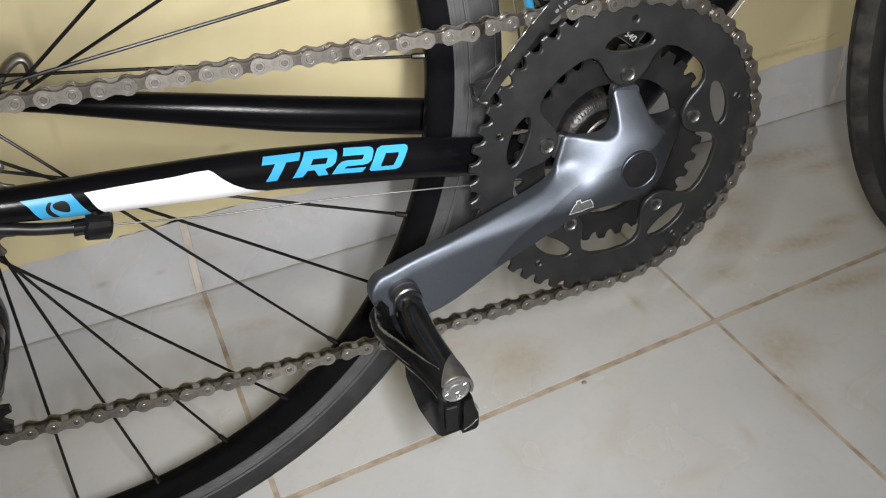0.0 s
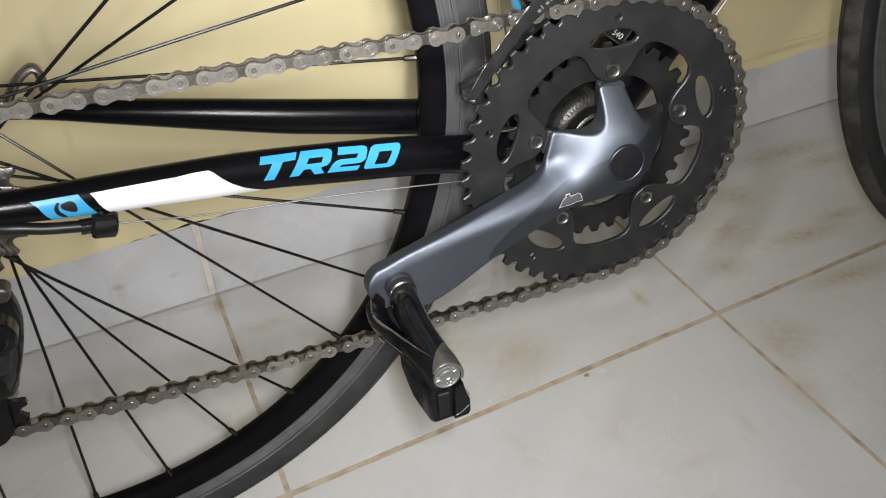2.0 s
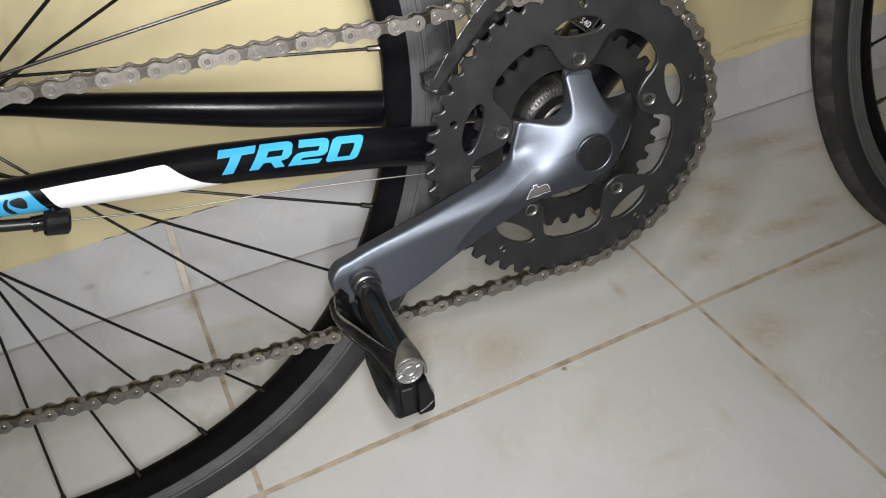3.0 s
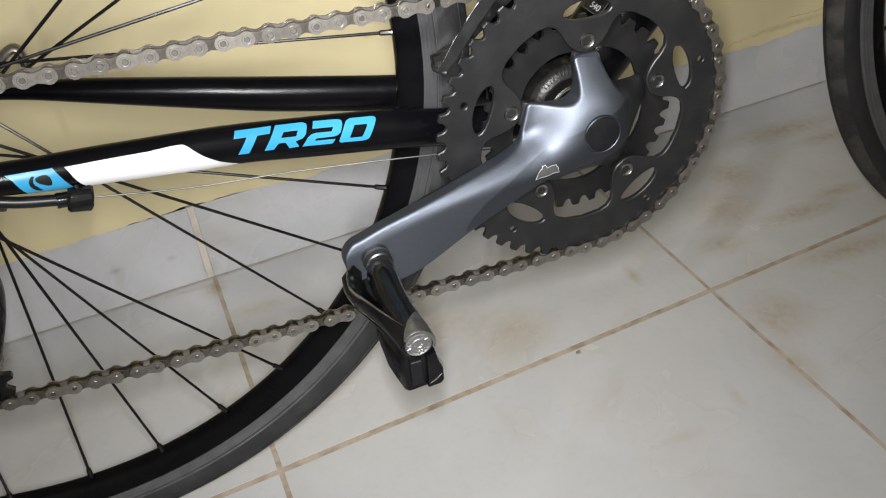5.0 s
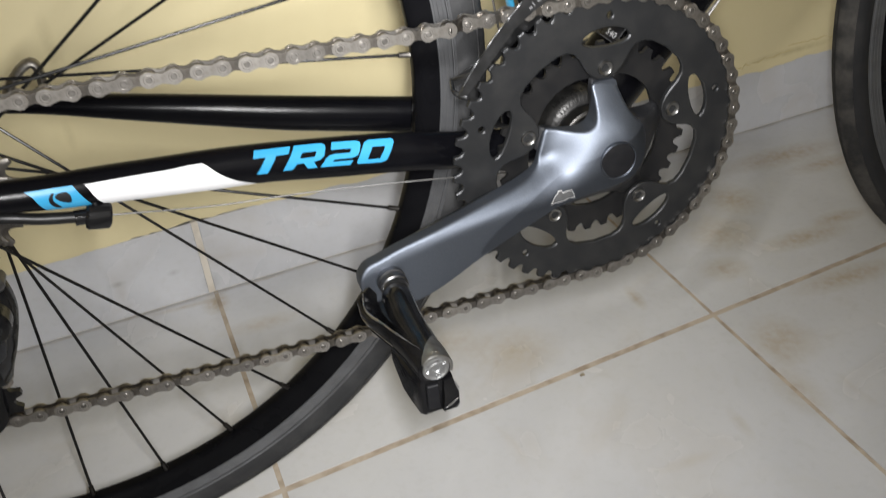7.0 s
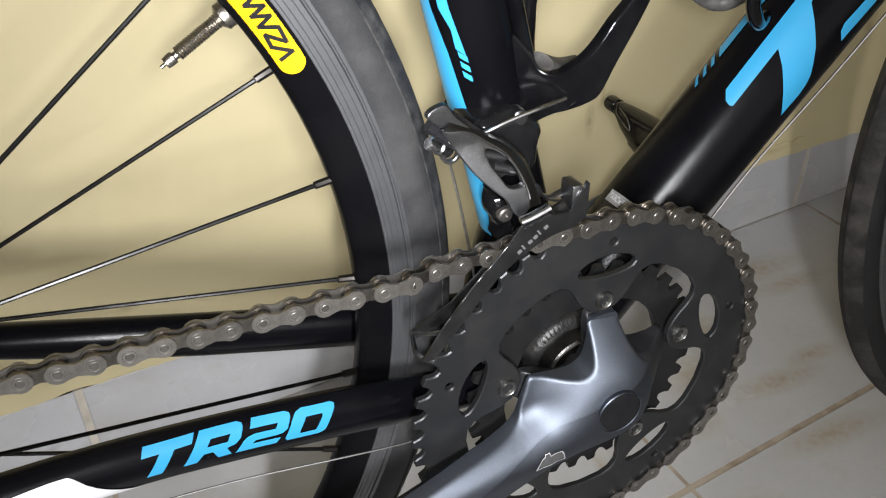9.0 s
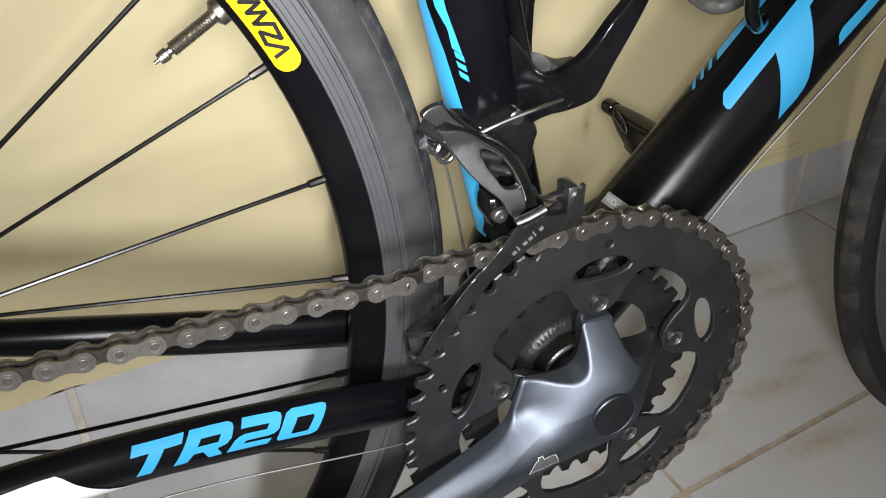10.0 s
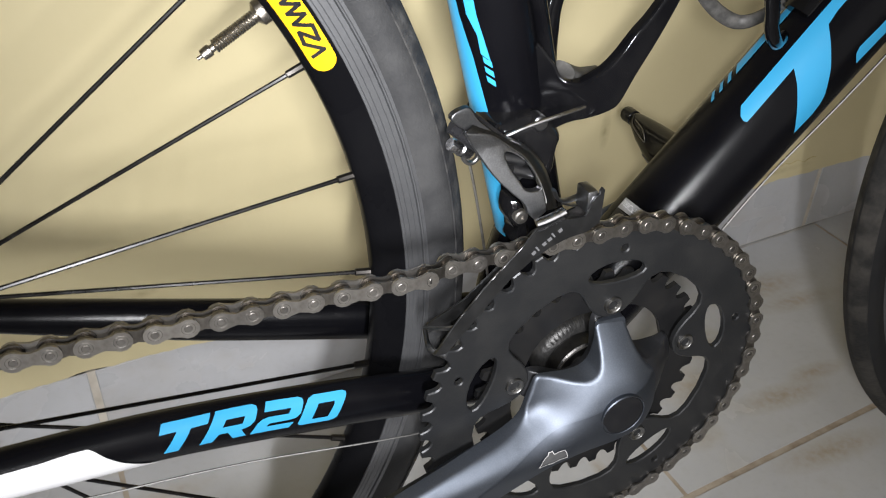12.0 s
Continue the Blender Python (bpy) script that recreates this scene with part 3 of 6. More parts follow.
def lerp_table(table, x):
    for (a, *p), (b, *q) in zip(table, table[1:]):
        if x <= b:
            t = max(0.0, (x - a) / (b - a))
            return [u + (v - u) * t for u, v in zip(p, q)]
    return list(table[-1][1:])


# drive-side chainstay: x, centre y, centre z, half depth, half height
STAY = [(-0.396, -0.0769, 0.0669, 0.0077, 0.0077), (-0.359, -0.0734, 0.0624, 0.0086, 0.0082), (-0.334, -0.0689, 0.0562, 0.0091, 0.0094), (-0.307, -0.0624, 0.0513, 0.0096, 0.0105), (-0.279, -0.0564, 0.0458, 0.0096, 0.0112), (-0.248, -0.0509, 0.0402, 0.0094, 0.0124),
        (-0.220, -0.0474, 0.0362, 0.0092, 0.0122), (-0.183, -0.0424, 0.0279, 0.0088, 0.0132), (-0.134, -0.0394, 0.0192, 0.0086, 0.0138), (-0.092, -0.0354, 0.0085, 0.0086, 0.0130), (-0.03, -0.0300, -0.0045, 0.0086, 0.0130)]


def stay_at(table, x):
    """Centre and half sizes of a stay at x, evened out along it."""
    rows = [lerp_table(table, x + d) for d in (-0.014, -0.007, 0.0, 0.007, 0.014)]
    return [sum(q) / 5 for q in zip(*rows)]


def stay_bm(table):
    bm, rings = bmesh.new(), []
    x0, x1 = table[0][0], table[-1][0]
    for k in range(73):
        x = x0 + (x1 - x0) * k / 72
        cy, cz, w, h = stay_at(table, x)
        rings.append([bm.verts.new((x, cy + w * math.cos(a), cz + h * math.sin(a))) for a in (math.tau * q / 32 for q in range(32))])
    for a, b in zip(rings, rings[1:]):
        for q in range(32):
            bm.faces.new((a[q], a[(q + 1) % 32], b[(q + 1) % 32], b[q]))
    bm.faces.new(rings[0])
    bm.faces.new(rings[-1])
    return bm


def stay_face(x, z):
    cy, cz, w, h = stay_at(STAY, x)
    q = max(-0.985, min(0.985, (z - cz) / h))
    return cy - w * math.sqrt(1 - q * q)


stay = part("chainstay", stay_bm(STAY), PAINT, bike, "glossy black drive-side chainstay with white and blue decals")
far_table = [(-0.40, 0.078, 0.062, 0.008, 0.006), (-0.340, 0.072, 0.0515, 0.009, 0.0062), (-0.305, 0.066, 0.0450, 0.0095, 0.0085), (-0.236, 0.0565, 0.0305, 0.0100, 0.0113), (-0.19, 0.051, 0.0205, 0.0105, 0.0128), (-0.097, 0.040, 0.0035, 0.0105, 0.0134), (-0.03, 0.03, -0.004, 0.010, 0.014)]
part("chainstay", stay_bm(far_table), PAINT, bike, "glossy black chainstay on the wall side")

# lettering TR20 on the stay, drawn in a slanted box: u along, v down
TL, TR_, BR, BL = (-0.2220, 0.0472), (-0.1360, 0.0315), (-0.1451, 0.0196), (-0.2303, 0.0357)


def letter_box(u, v):
    return tuple((1 - u) * ((1 - v) * a + v * d) + u * ((1 - v) * b + v * c) for a, b, c, d in zip(TL, TR_, BR, BL))


LETTERS = [
    [[(0.010, 0.01), (0.256, 0.0), (0.258, 0.26), (0.174, 0.28), (0.165, 1.03), (0.092, 1.03), (0.103, 0.29), (0.017, 0.30)]],
    [[(0.282, 0.0), (0.472, 0.0), (0.500, 0.05), (0.512, 0.16), (0.522, 0.48), (0.508, 0.64), (0.467, 0.72), (0.514, 1.01), (0.446, 1.02), (0.396, 0.73), (0.349, 0.73), (0.334, 1.0), (0.268, 1.0)], [(0.354, 0.27), (0.455, 0.27), (0.456, 0.50), (0.351, 0.50)]],
]
LETTERS += [
    [[(0.548, 0.0), (0.724, 0.0), (0.752, 0.05), (0.764, 0.16), (0.776, 0.52), (0.760, 0.65), (0.728, 0.69), (0.616, 0.70), (0.607, 0.80), (0.760, 0.81), (0.753, 1.03), (0.536, 1.02), (0.546, 0.62), (0.562, 0.50), (0.592, 0.45), (0.705, 0.45), (0.705, 0.27), (0.556, 0.27)]],
    [[(0.812, 0.0), (0.976, 0.0), (1.002, 0.05), (1.010, 0.16), (1.018, 0.90), (1.006, 0.98), (0.985, 1.02), (0.812, 1.02), (0.794, 0.92), (0.783, 0.27), (0.786, 0.08)], [(0.858, 0.27), (0.950, 0.27), (0.957, 0.36), (0.957, 0.82), (0.868, 0.83), (0.862, 0.74)]],
]
for glyph in LETTERS:
    part("letter", draped([[letter_box(u, v) for u, v in loop] for loop in glyph], stay_face, 0.0022), BLUE, stay, "sky blue letter of the lettering TR20")
white_loop = [(-0.3122, 0.0579), (-0.2976, 0.0557), (-0.2835, 0.0535), (-0.2694, 0.0513), (-0.2580, 0.0502), (-0.2511, 0.0491), (-0.2488, 0.0474), (-0.2448, 0.0427), (-0.2399, 0.0378), (-0.2336, 0.0327), (-0.2274, 0.0290), (-0.2233, 0.0271), (-0.2275, 0.0268), (-0.2431, 0.0290), (-0.2583, 0.0324), (-0.2731, 0.0350), (-0.2876, 0.0380), (-0.3017, 0.0410), (-0.3055, 0.0428), (-0.3080, 0.0475), (-0.3095, 0.0514), (-0.3106, 0.0548)]
part("white_stripe", draped([white_loop], stay_face, 0.0022), WHITE, stay, "white decal stripe")
blue_loop = [(-0.3402, 0.0632), (-0.3179, 0.0594), (-0.3163, 0.0562), (-0.3142, 0.0514), (-0.3110, 0.0442), (-0.3213, 0.0465), (-0.3332, 0.0493), (-0.3354, 0.0547), (-0.3372, 0.0596)]
part("blue_badge", draped([blue_loop], stay_face, 0.0022), BLUE, stay, "sky blue badge with a black drop")
drop_loop = curve2d([(-0.3262, 0.0578), (-0.3219, 0.0577), (-0.3199, 0.0551), (-0.3204, 0.0514), (-0.3227, 0.0517), (-0.3260, 0.0544), (-0.3271, 0.0564)], 5)
part("badge_drop", draped([drop_loop], stay_face, 0.0015, 0.0009), CAP_BLACK, stay)
arc_loop = curve2d([(-0.3284, 0.0590), (-0.3302, 0.0569), (-0.3302, 0.0537), (-0.3283, 0.0504), (-0.3257, 0.0494), (-0.3269, 0.0520), (-0.3283, 0.0548), (-0.3280, 0.0571), (-0.3272, 0.0585)], 4)
part("badge_arc", draped([arc_loop], stay_face, 0.0015, 0.0009), CAP_BLACK, stay)

# cable stop and shift cable under the stay
cable_stop = part("cable_stop", tube([(-0.3168, -0.070, 0.0384), (-0.3158, -0.070, 0.0381), (-0.3060, -0.0682, 0.0353), (-0.3048, -0.068, 0.0349)], lambda u: (0.0062, 0.0078) if 0.12 < u < 0.88 else (0.0052, 0.0066), 20, n=1), PLASTIC, bike, "black plastic cable stop")
part("boss", tube([(-0.3110, -0.0660, 0.0460), (-0.3107, -0.0680, 0.0400)], 0.0048, 14, side=(1, 0, 0)), PAINT, cable_stop, "short boss under the tube")
part("ferrule", tube([(-0.3225, -0.071, 0.0392), (-0.3160, -0.070, 0.0382)], 0.0043, 14), PLASTIC, bike, "black cable ferrule")
part("cable_housing", tube([(-0.318, -0.0700, 0.0384), (-0.3379, -0.073, 0.0440), (-0.3532, -0.075, 0.0496), (-0.380, -0.079, 0.0570), (-0.44, -0.075, 0.050)], 0.0032, 12), CABLE_HOUSING, bike, "black shift cable housing")
part("shift_cable", tube([(-0.306, -0.0680, 0.0350), (-0.25, -0.058, 0.0205), (-0.187, -0.055, 0.0126), (-0.0944, -0.055, -0.0005), (-0.03, -0.02, -0.03)], 0.0005, 6), CABLE_STEEL, bike, "thin steel shift cable")


# seat tube, down tube, shell
ST_A, ST_B = Vector((0.001, 0, 0.0)), Vector((-0.1105, 0, 0.46))
ST_R = 0.0185
seat_tube = part("seat_tube", tube([ST_A, ST_B], (lambda u: (ST_R, ST_R)), 32), PAINT, bike, "glossy black seat tube with a sky blue stripe")
DT_A, DT_B = Vector((0.010, 0, -0.008)), Vector((0.395, 0, 0.4135))
DT_W, DT_H = 0.0268, 0.0268
down_tube = part("down_tube", tube([DT_A, DT_B], (lambda u: (DT_W, DT_H)), 40), PAINT, bike, "glossy black down tube with large sky blue shapes")


def wrapped(loops, a, b, r, step=0.003, lift=0.0004):
    """A film on a round tube: loops of metres along its axis and degrees round it (0: towards -y, plus: rear and up)."""
    d = (b - a).normalized()
    n = Vector((-d.z, 0, d.x))
    bm = gridded(filled([[(s, radians(q) * r) for s, q in loop] for loop in loops]), step)
    for v in bm.verts:
        s, q = v.co.x, v.co.z / r
        v.co = a + d * s + n * (r + lift) * math.sin(q) - Vector((0, 1, 0)) * (r + lift) * math.cos(q)
    return bm


SEAT, DOWN = (ST_A, ST_B, ST_R), (DT_A, DT_B, DT_H)
part("seat_stripe", wrapped([[(0.050, 130), (0.055, 90), (0.0718, 72), (0.1055, 59), (0.1499, 52), (0.1847, 60.5), (0.2051, 71), (0.22, 74), (0.30, 74), (0.30, 130)]], *SEAT), BLUE, seat_tube, "sky blue stripe")
part("seat_stripe", wrapped([[(0.1870, 47.5), (0.1830, 35), (0.2055, 43), (0.30, 45), (0.30, 62), (0.2060, 58), (0.1960, 47.5)]], *SEAT), BLUE, seat_tube, "sky blue stripe")
for k in range(3):
    s = 0.1700 + 0.0048 * k
    part("seat_dash", wrapped([[(s + 0.0030, 45.0), (s, 34.0), (s + 0.0030, 34.0), (s + 0.0062, 45.5)]], *SEAT, step=0.002), BLUE, seat_tube)

# big shapes on the down tube
part("down_tube_shape", wrapped([[(0.1622, 66.2), (0.1575, 58), (0.1566, 52), (0.1575, 48.3), (0.1716, 48.8), (0.1936, 49.5), (0.1880, 34), (0.1807, 18), (0.1745, 4), (0.1698, -8), (0.1835, -9.5), (0.1900, -7), (0.1945, -2.5), (0.2058, 17.8), (0.2150, 38), (0.2215, 53.2), (0.2300, 56), (0.30, 56), (0.30, 70), (0.2171, 68.2), (0.1908, 67.3)]], *DOWN), BLUE, down_tube, "large sky blue decal shape")
part("down_tube_shape", wrapped([[(0.2172, -6), (0.2200, 5), (0.2240, 8.4), (0.2381, 6.5), (0.32, 6.5), (0.32, -10), (0.2424, -9)]], *DOWN), BLUE, down_tube, "sky blue decal stripe")
for s0, s1 in ((0.1552, 0.1592), (0.1618, 0.1660), (0.1684, 0.1728), (0.1752, 0.30)):
    part("top_dash", wrapped([[(s0, 102.5), (s1 - 0.0015, 102.5), (s1 + 0.004, 118), (s0 + 0.0055, 118)]], *DOWN), BLUE, down_tube)
label_ob = part("size_label", wrapped([[(0.0785, 105), (0.0855, 105), (0.0865, 46), (0.0795, 46)]], *DOWN), LABEL_GREY, down_tube, "silver size label reading 700Cx540")
dd, dn = (DT_B - DT_A).normalized(), Vector((-(DT_B - DT_A).normalized().z, 0, (DT_B - DT_A).normalized().x))


def wrapped_text(body, size, s0, deg, squeeze):
    """White text laid round the down tube, reading towards the ground."""
    txt = bpy.data.curves.new("size_text", "FONT")
    txt.body, txt.size, txt.align_x, txt.align_y = body, size, "CENTER", "CENTER"
    ob = new("size_text", txt)
    bpy.context.view_layer.update()
    me = bpy.data.meshes.new_from_object(ob.evaluated_get(bpy.context.evaluated_depsgraph_get()))
    bpy.data.objects.remove(ob)
    tb = bmesh.new()
    tb.from_mesh(me)
    bmesh.ops.triangulate(tb, faces=tb.faces[:])
    for v in tb.verts:
        s, q = s0 + v.co.y, radians(deg) - v.co.x * squeeze / DT_H
        v.co = DT_A + dd * s + dn * (DT_H + 0.0011) * math.sin(q) - Vector((0, 1, 0)) * (DT_H + 0.0011) * math.cos(q)
    return tb


part("size_text", wrapped_text("700Cx540", 0.0048, 0.0824, 83.5, 0.84), WHITE, label_ob, "white size text")
part("size_panel", wrapped([[(0.0575, 105), (0.0783, 105), (0.0783, 56), (0.0575, 56)]], *DOWN, lift=0.0003), DECAL_BLACK, label_ob, "black panel below the size text")
part("panel_line", wrapped([[(0.0575, 105), (0.0582, 105), (0.0582, 56), (0.0575, 56)]], *DOWN, lift=0.0007), WRITING, label_ob, "thin silver line")
part("panel_line", wrapped([[(0.0584, 57.5), (0.0783, 57.5), (0.0783, 56), (0.0584, 56)]], *DOWN, lift=0.0007), WRITING, label_ob, "thin silver line")
part("panel_text", wrapped_text("540", 0.0060, 0.0622, 70.5, 0.95), WHITE, label_ob, "white size text")
shell = part("bottom_bracket_shell", lathe([(0.0205, -0.0365), (0.0225, -0.0372), (0.0262, -0.0358), (0.0280, -0.0335), (0.0285, -0.031), (0.0285, 0.033), (0.0270, 0.034)], 40), SHELL_METAL, bike, "dirty grey bottom bracket shell")
st_up = (ST_B - ST_A).normalized()
part("tube_junction", tube([ST_A + st_up * s + Vector((dx, 0, 0)) for s, dx in ((0.008, -0.016), (0.030, -0.014), (0.052, -0.008), (0.072, -0.002), (0.084, 0.0))], lambda u: (0.0165, 0.030 - 0.0145 * u ** 1.3), 28), PAINT, bike, "black flared foot of the seat tube")
# raised ribs imitate reflections of the ring's teeth in the shell
reflection_rib = mesh_of("reflection_rib", tube([(0, -0.0368, 0.0245), (0, -0.0352, 0.0276), (0, -0.0320, 0.0288), (0, -0.0270, 0.0288)], lambda u: (0.0005, 0.0003), 8, side=(1, 0, 0)), SHELL_METAL)
for k in range(9):
    o = new("reflection_rib", reflection_rib)
    o.parent = shell
    o.matrix_local = Matrix.Rotation(radians(-44 + 5.8 * k), 4, "Y")
cup = part("bearing_cup", lathe([(0.0120, -0.0440), (0.0170, -0.0442), (0.0180, -0.0456), (0.0200, -0.0458), (0.0208, -0.0450), (0.0212, -0.0415), (0.0216, -0.0330)], 48), BB_METAL, bike, "grey alloy bearing cup")
part("cup_lip", lathe([(0.0186, -0.0457), (0.0191, -0.0462), (0.0198, -0.0461), (0.0200, -0.0452), (0.0186, -0.0452)], 48, closed=True), DULL_STEEL, cup, "bright worn lip of the cup")


def wheel(name, centre, label, tread, wall, phase, turn=0.0, hub_at=Vector((0, 0, 0))):
    """A 700C wheel: tyre, deep rim, brake tracks, hub and 32 spokes laced three cross."""
    w = empty(name, bike, Matrix.Translation(centre) @ Matrix.Rotation(radians(turn), 4, "Z"), label=label)
    part("tyre", lathe([(0.3130, -0.0098), (0.3160, -0.0112), (0.3200, -0.0124), (0.3245, -0.0124), (0.3290, -0.0108), (0.3330, -0.0076), (0.3360, -0.0038), (0.3372, 0.0), (0.3360, 0.0038), (0.3330, 0.0076), (0.3290, 0.0108),
                        (0.3245, 0.0124), (0.3200, 0.0124), (0.3160, 0.0112), (0.3130, 0.0098)], 160, closed=True), wall, w, "dark grey rubber tyre", angle=60)
    for side in (-1, 1):
        part("tread_edge", lathe([(0.3290, side * 0.01095), (0.3296, side * 0.0113), (0.3335, side * 0.0080), (0.3366, side * 0.0040), (0.33725, side * 0.0008), (0.3360, side * 0.0030)], 160, closed=True), tread, w, "scuffed tread band", angle=60)
    rim = part("rim", lathe([(0.2866, -0.0030), (0.2872, -0.0050), (0.2910, -0.0074), (0.2960, -0.0090), (0.3010, -0.0098), (0.3150, -0.0098), (0.3164, -0.0088), (0.3164, 0.0088), (0.3150, 0.0098),
                             (0.3010, 0.0098), (0.2960, 0.0090), (0.2910, 0.0074), (0.2872, 0.0050), (0.2866, 0.0030)], 160, closed=True), BLACK_ALLOY, w, "black anodised aerodynamic rim", angle=50)
    for side in (-1, 1):
        y = side * 0.0098
        prof = [(0.3020, y)]
        for r, h in ((0.3022, 5.5), (0.3034, 6.0), (0.3036, 4.8), (0.3038, 6.0), (0.3058, 6.2), (0.3060, 5.0), (0.3062, 6.2), (0.3088, 6.4), (0.3090, 5.4), (0.3092, 6.4), (0.3112, 6.6), (0.3116, 3.6), (0.3119, 8.2), (0.3125, 9.2), (0.3130, 6.8), (0.3150, 6.4), (0.3156, 4.5)):
            prof.append((r, y + side * (6.0 + (h - 6.0) * 1.7) * 0.0001))
        prof += [(0.3158, y)]
        part("brake_track", lathe(prof, 160, closed=True), TRACK, rim, "machined grey brake track", angle=25)
    hub = part("hub", lathe([(0.006, -0.060), (0.0085, -0.058), (0.0085, -0.030), (0.0235, -0.0225), (0.0245, -0.0205), (0.0235, -0.0185), (0.013, -0.012), (0.0115, 0.0), (0.013, 0.025), (0.0235, 0.0320), (0.0245, 0.0340), (0.0235, 0.0360), (0.0085, 0.042), (0.0085, 0.062), (0.006, 0.064)], 36, center=hub_at), BLACK_ALLOY, w, "black alloy hub")
    kinds = {0: (-0.0212, -1), 1: (0.0300, -1), 2: (-0.0212, 1), 3: (0.0300, 1)}
    nip = lathe([(0.0011, 0.0), (0.0019, 0.0005), (0.0020, 0.0075), (0.0021, 0.0080), (0.0024, 0.0120)], 8)
    nip_me = mesh_of("nipple", nip, NIPPLE)
    for k in range(32):
        a = radians(phase - 11.25 * k)
        if -0.1 < (math.sin(a)) < 0.9 and math.cos(a) > 0:
            a += radians(1.3) * min(1.0, math.sin(a) * 2.4 + 0.12)
        yf, sign = kinds[k % 4]
        b = a + sign * radians(67.5)
        outer = Vector((0.2870 * math.cos(a), (-0.0016 if yf < 0 else 0.0016), 0.2870 * math.sin(a)))
        inner = hub_at + Vector((0.0235 * math.cos(b), yf + (0.003 if sign > 0 else -0.003) * (1 if yf > 0 else -1), 0.0235 * math.sin(b)))
        bm = bmesh.new()
        sweep(bm, [inner, inner + (outer - inner) * 0.08, inner + (outer - inner) * 0.9, outer], lambda u: (0.00105, 0.00105) if 0.2 < u < 0.8 else (0.0012, 0.0012), 8)
        part("spoke", bm, SPOKE, w)
        n = new("nipple", nip_me)
        n.parent = w
        d = (outer - inner).normalized()
        n.matrix_local = Matrix.Translation(outer - d * 0.0085) @ d.to_track_quat("Y", "Z").to_matrix().to_4x4()
    return w


rear = wheel("rear_wheel", HUB, "rear wheel with black rim and dark grey tyre", RUBBER, SIDEWALL, -9.95, hub_at=Vector((-0.008, 0, 0.013)))
front = wheel("front_wheel", FRONT, "front wheel with a dusty worn tyre", OLD_RUBBER, DARK_SIDEWALL, 4.0, turn=0.0)

# valve with its knurled nut
VALVE_A = radians(31.2)
dv = Vector((math.cos(VALVE_A), 0, math.sin(VALVE_A)))
prof = [(0.0, -0.0340), (0.0008, -0.0340), (0.0008, -0.0318), (0.0023, -0.0316), (0.0026, -0.0300), (0.0026, -0.0275), (0.0017, -0.0270), (0.0017, -0.0258), (0.0029, -0.0254)]
for k in range(17):
    y = -0.0250 + k * 0.0012
    prof += [(0.0031, y), (0.0027, y + 0.0006)]
prof += [(0.0052, -0.0036), (0.0056, -0.0032), (0.0056, -0.0006), (0.0058, 0.0)]
part("valve", lathe(prof, 16), VALVE_STEEL, rear, "threaded steel valve with knurled nut", m=Matrix.Translation(dv * 0.2866) @ dv.to_track_quat("Y", "Z").to_matrix().to_4x4())


def rim_face(x, z):
    r = math.hypot(x, z)
    return -lerp_table([(0.2866, 0.0032), (0.2872, 0.0050), (0.2910, 0.0074), (0.2960, 0.0090), (0.3010, 0.0098), (0.32, 0.0098)], r)[0]


def ring_loop(r0, r1, a0, a1, n=24, round_end=True):
    rm, half = (r0 + r1) / 2, (r1 - r0) / 2
    out = [(r1 * math.cos(radians(a1 + (a0 - a1) * k / n)), r1 * math.sin(radians(a1 + (a0 - a1) * k / n))) for k in range(n + 1)]
    c, d = Vector((rm * math.cos(radians(a0)), rm * math.sin(radians(a0)))), radians(a0)
    if round_end:
        out += [(c.x + half * math.cos(d - q), c.y + half * math.sin(d - q)) for q in (math.pi * k / 10 for k in range(1, 10))]
    return out + [(r0 * math.cos(radians(a0 + (a1 - a0) * k / n)), r0 * math.sin(radians(a0 + (a1 - a0) * k / n))) for k in range(n + 1)]


pill = part("rim_decal", draped([ring_loop(0.2895, 0.3005, 25.6, 48.0)], rim_face, 0.004), YELLOW_DECAL, rear, "yellow pill-shaped rim decal with black strokes")


def polar_strokes(strokes, width, face, name, mat, parent, lift):
    """Black strokes of the logo: lines in (degrees, radius)."""
    for line in strokes:
        pts = [Vector((r * math.cos(radians(a)), r * math.sin(radians(a)))) for a, r in line]
        for p, q in zip(pts, pts[1:]):
            d = (q - p).normalized()
            n = Vector((-d.y, d.x)) * width / 2
            e = d * width * 0.3
            part(name, draped([[tuple(p - e + n), tuple(q + e + n), tuple(q + e - n), tuple(p - e - n)]], face, 0.004, lift), mat, parent)


polar_strokes([[(26.2, 0.2918), (26.4, 0.2977), (27.5, 0.2916)], [(27.5, 0.2916), (28.6, 0.2924), (27.3, 0.2978), (28.6, 0.2986)], [(28.6, 0.2986), (29.4, 0.2923), (29.7, 0.2986), (30.4, 0.2926)], [(30.4, 0.2926), (30.6, 0.2990), (31.4, 0.2930), (31.6, 0.2990)], [(32.2, 0.2990), (32.9, 0.2924), (33.4, 0.2990)]], 0.0017, rim_face, "decal_stroke", DECAL_BLACK, rear, 0.0009)

# ---- crankset ----
crankset = empty("crankset", bike, label="grey metallic crankset with dark double chainrings")
PITCH = 0.0127
R_PIN = PITCH / 2 / math.sin(math.pi / 50)
BOLTS = [CRANK_ANGLE + radians(36 + 72 * k) for k in range(5)]
PIN0 = radians(90.0)
GAP = math.tau / 50


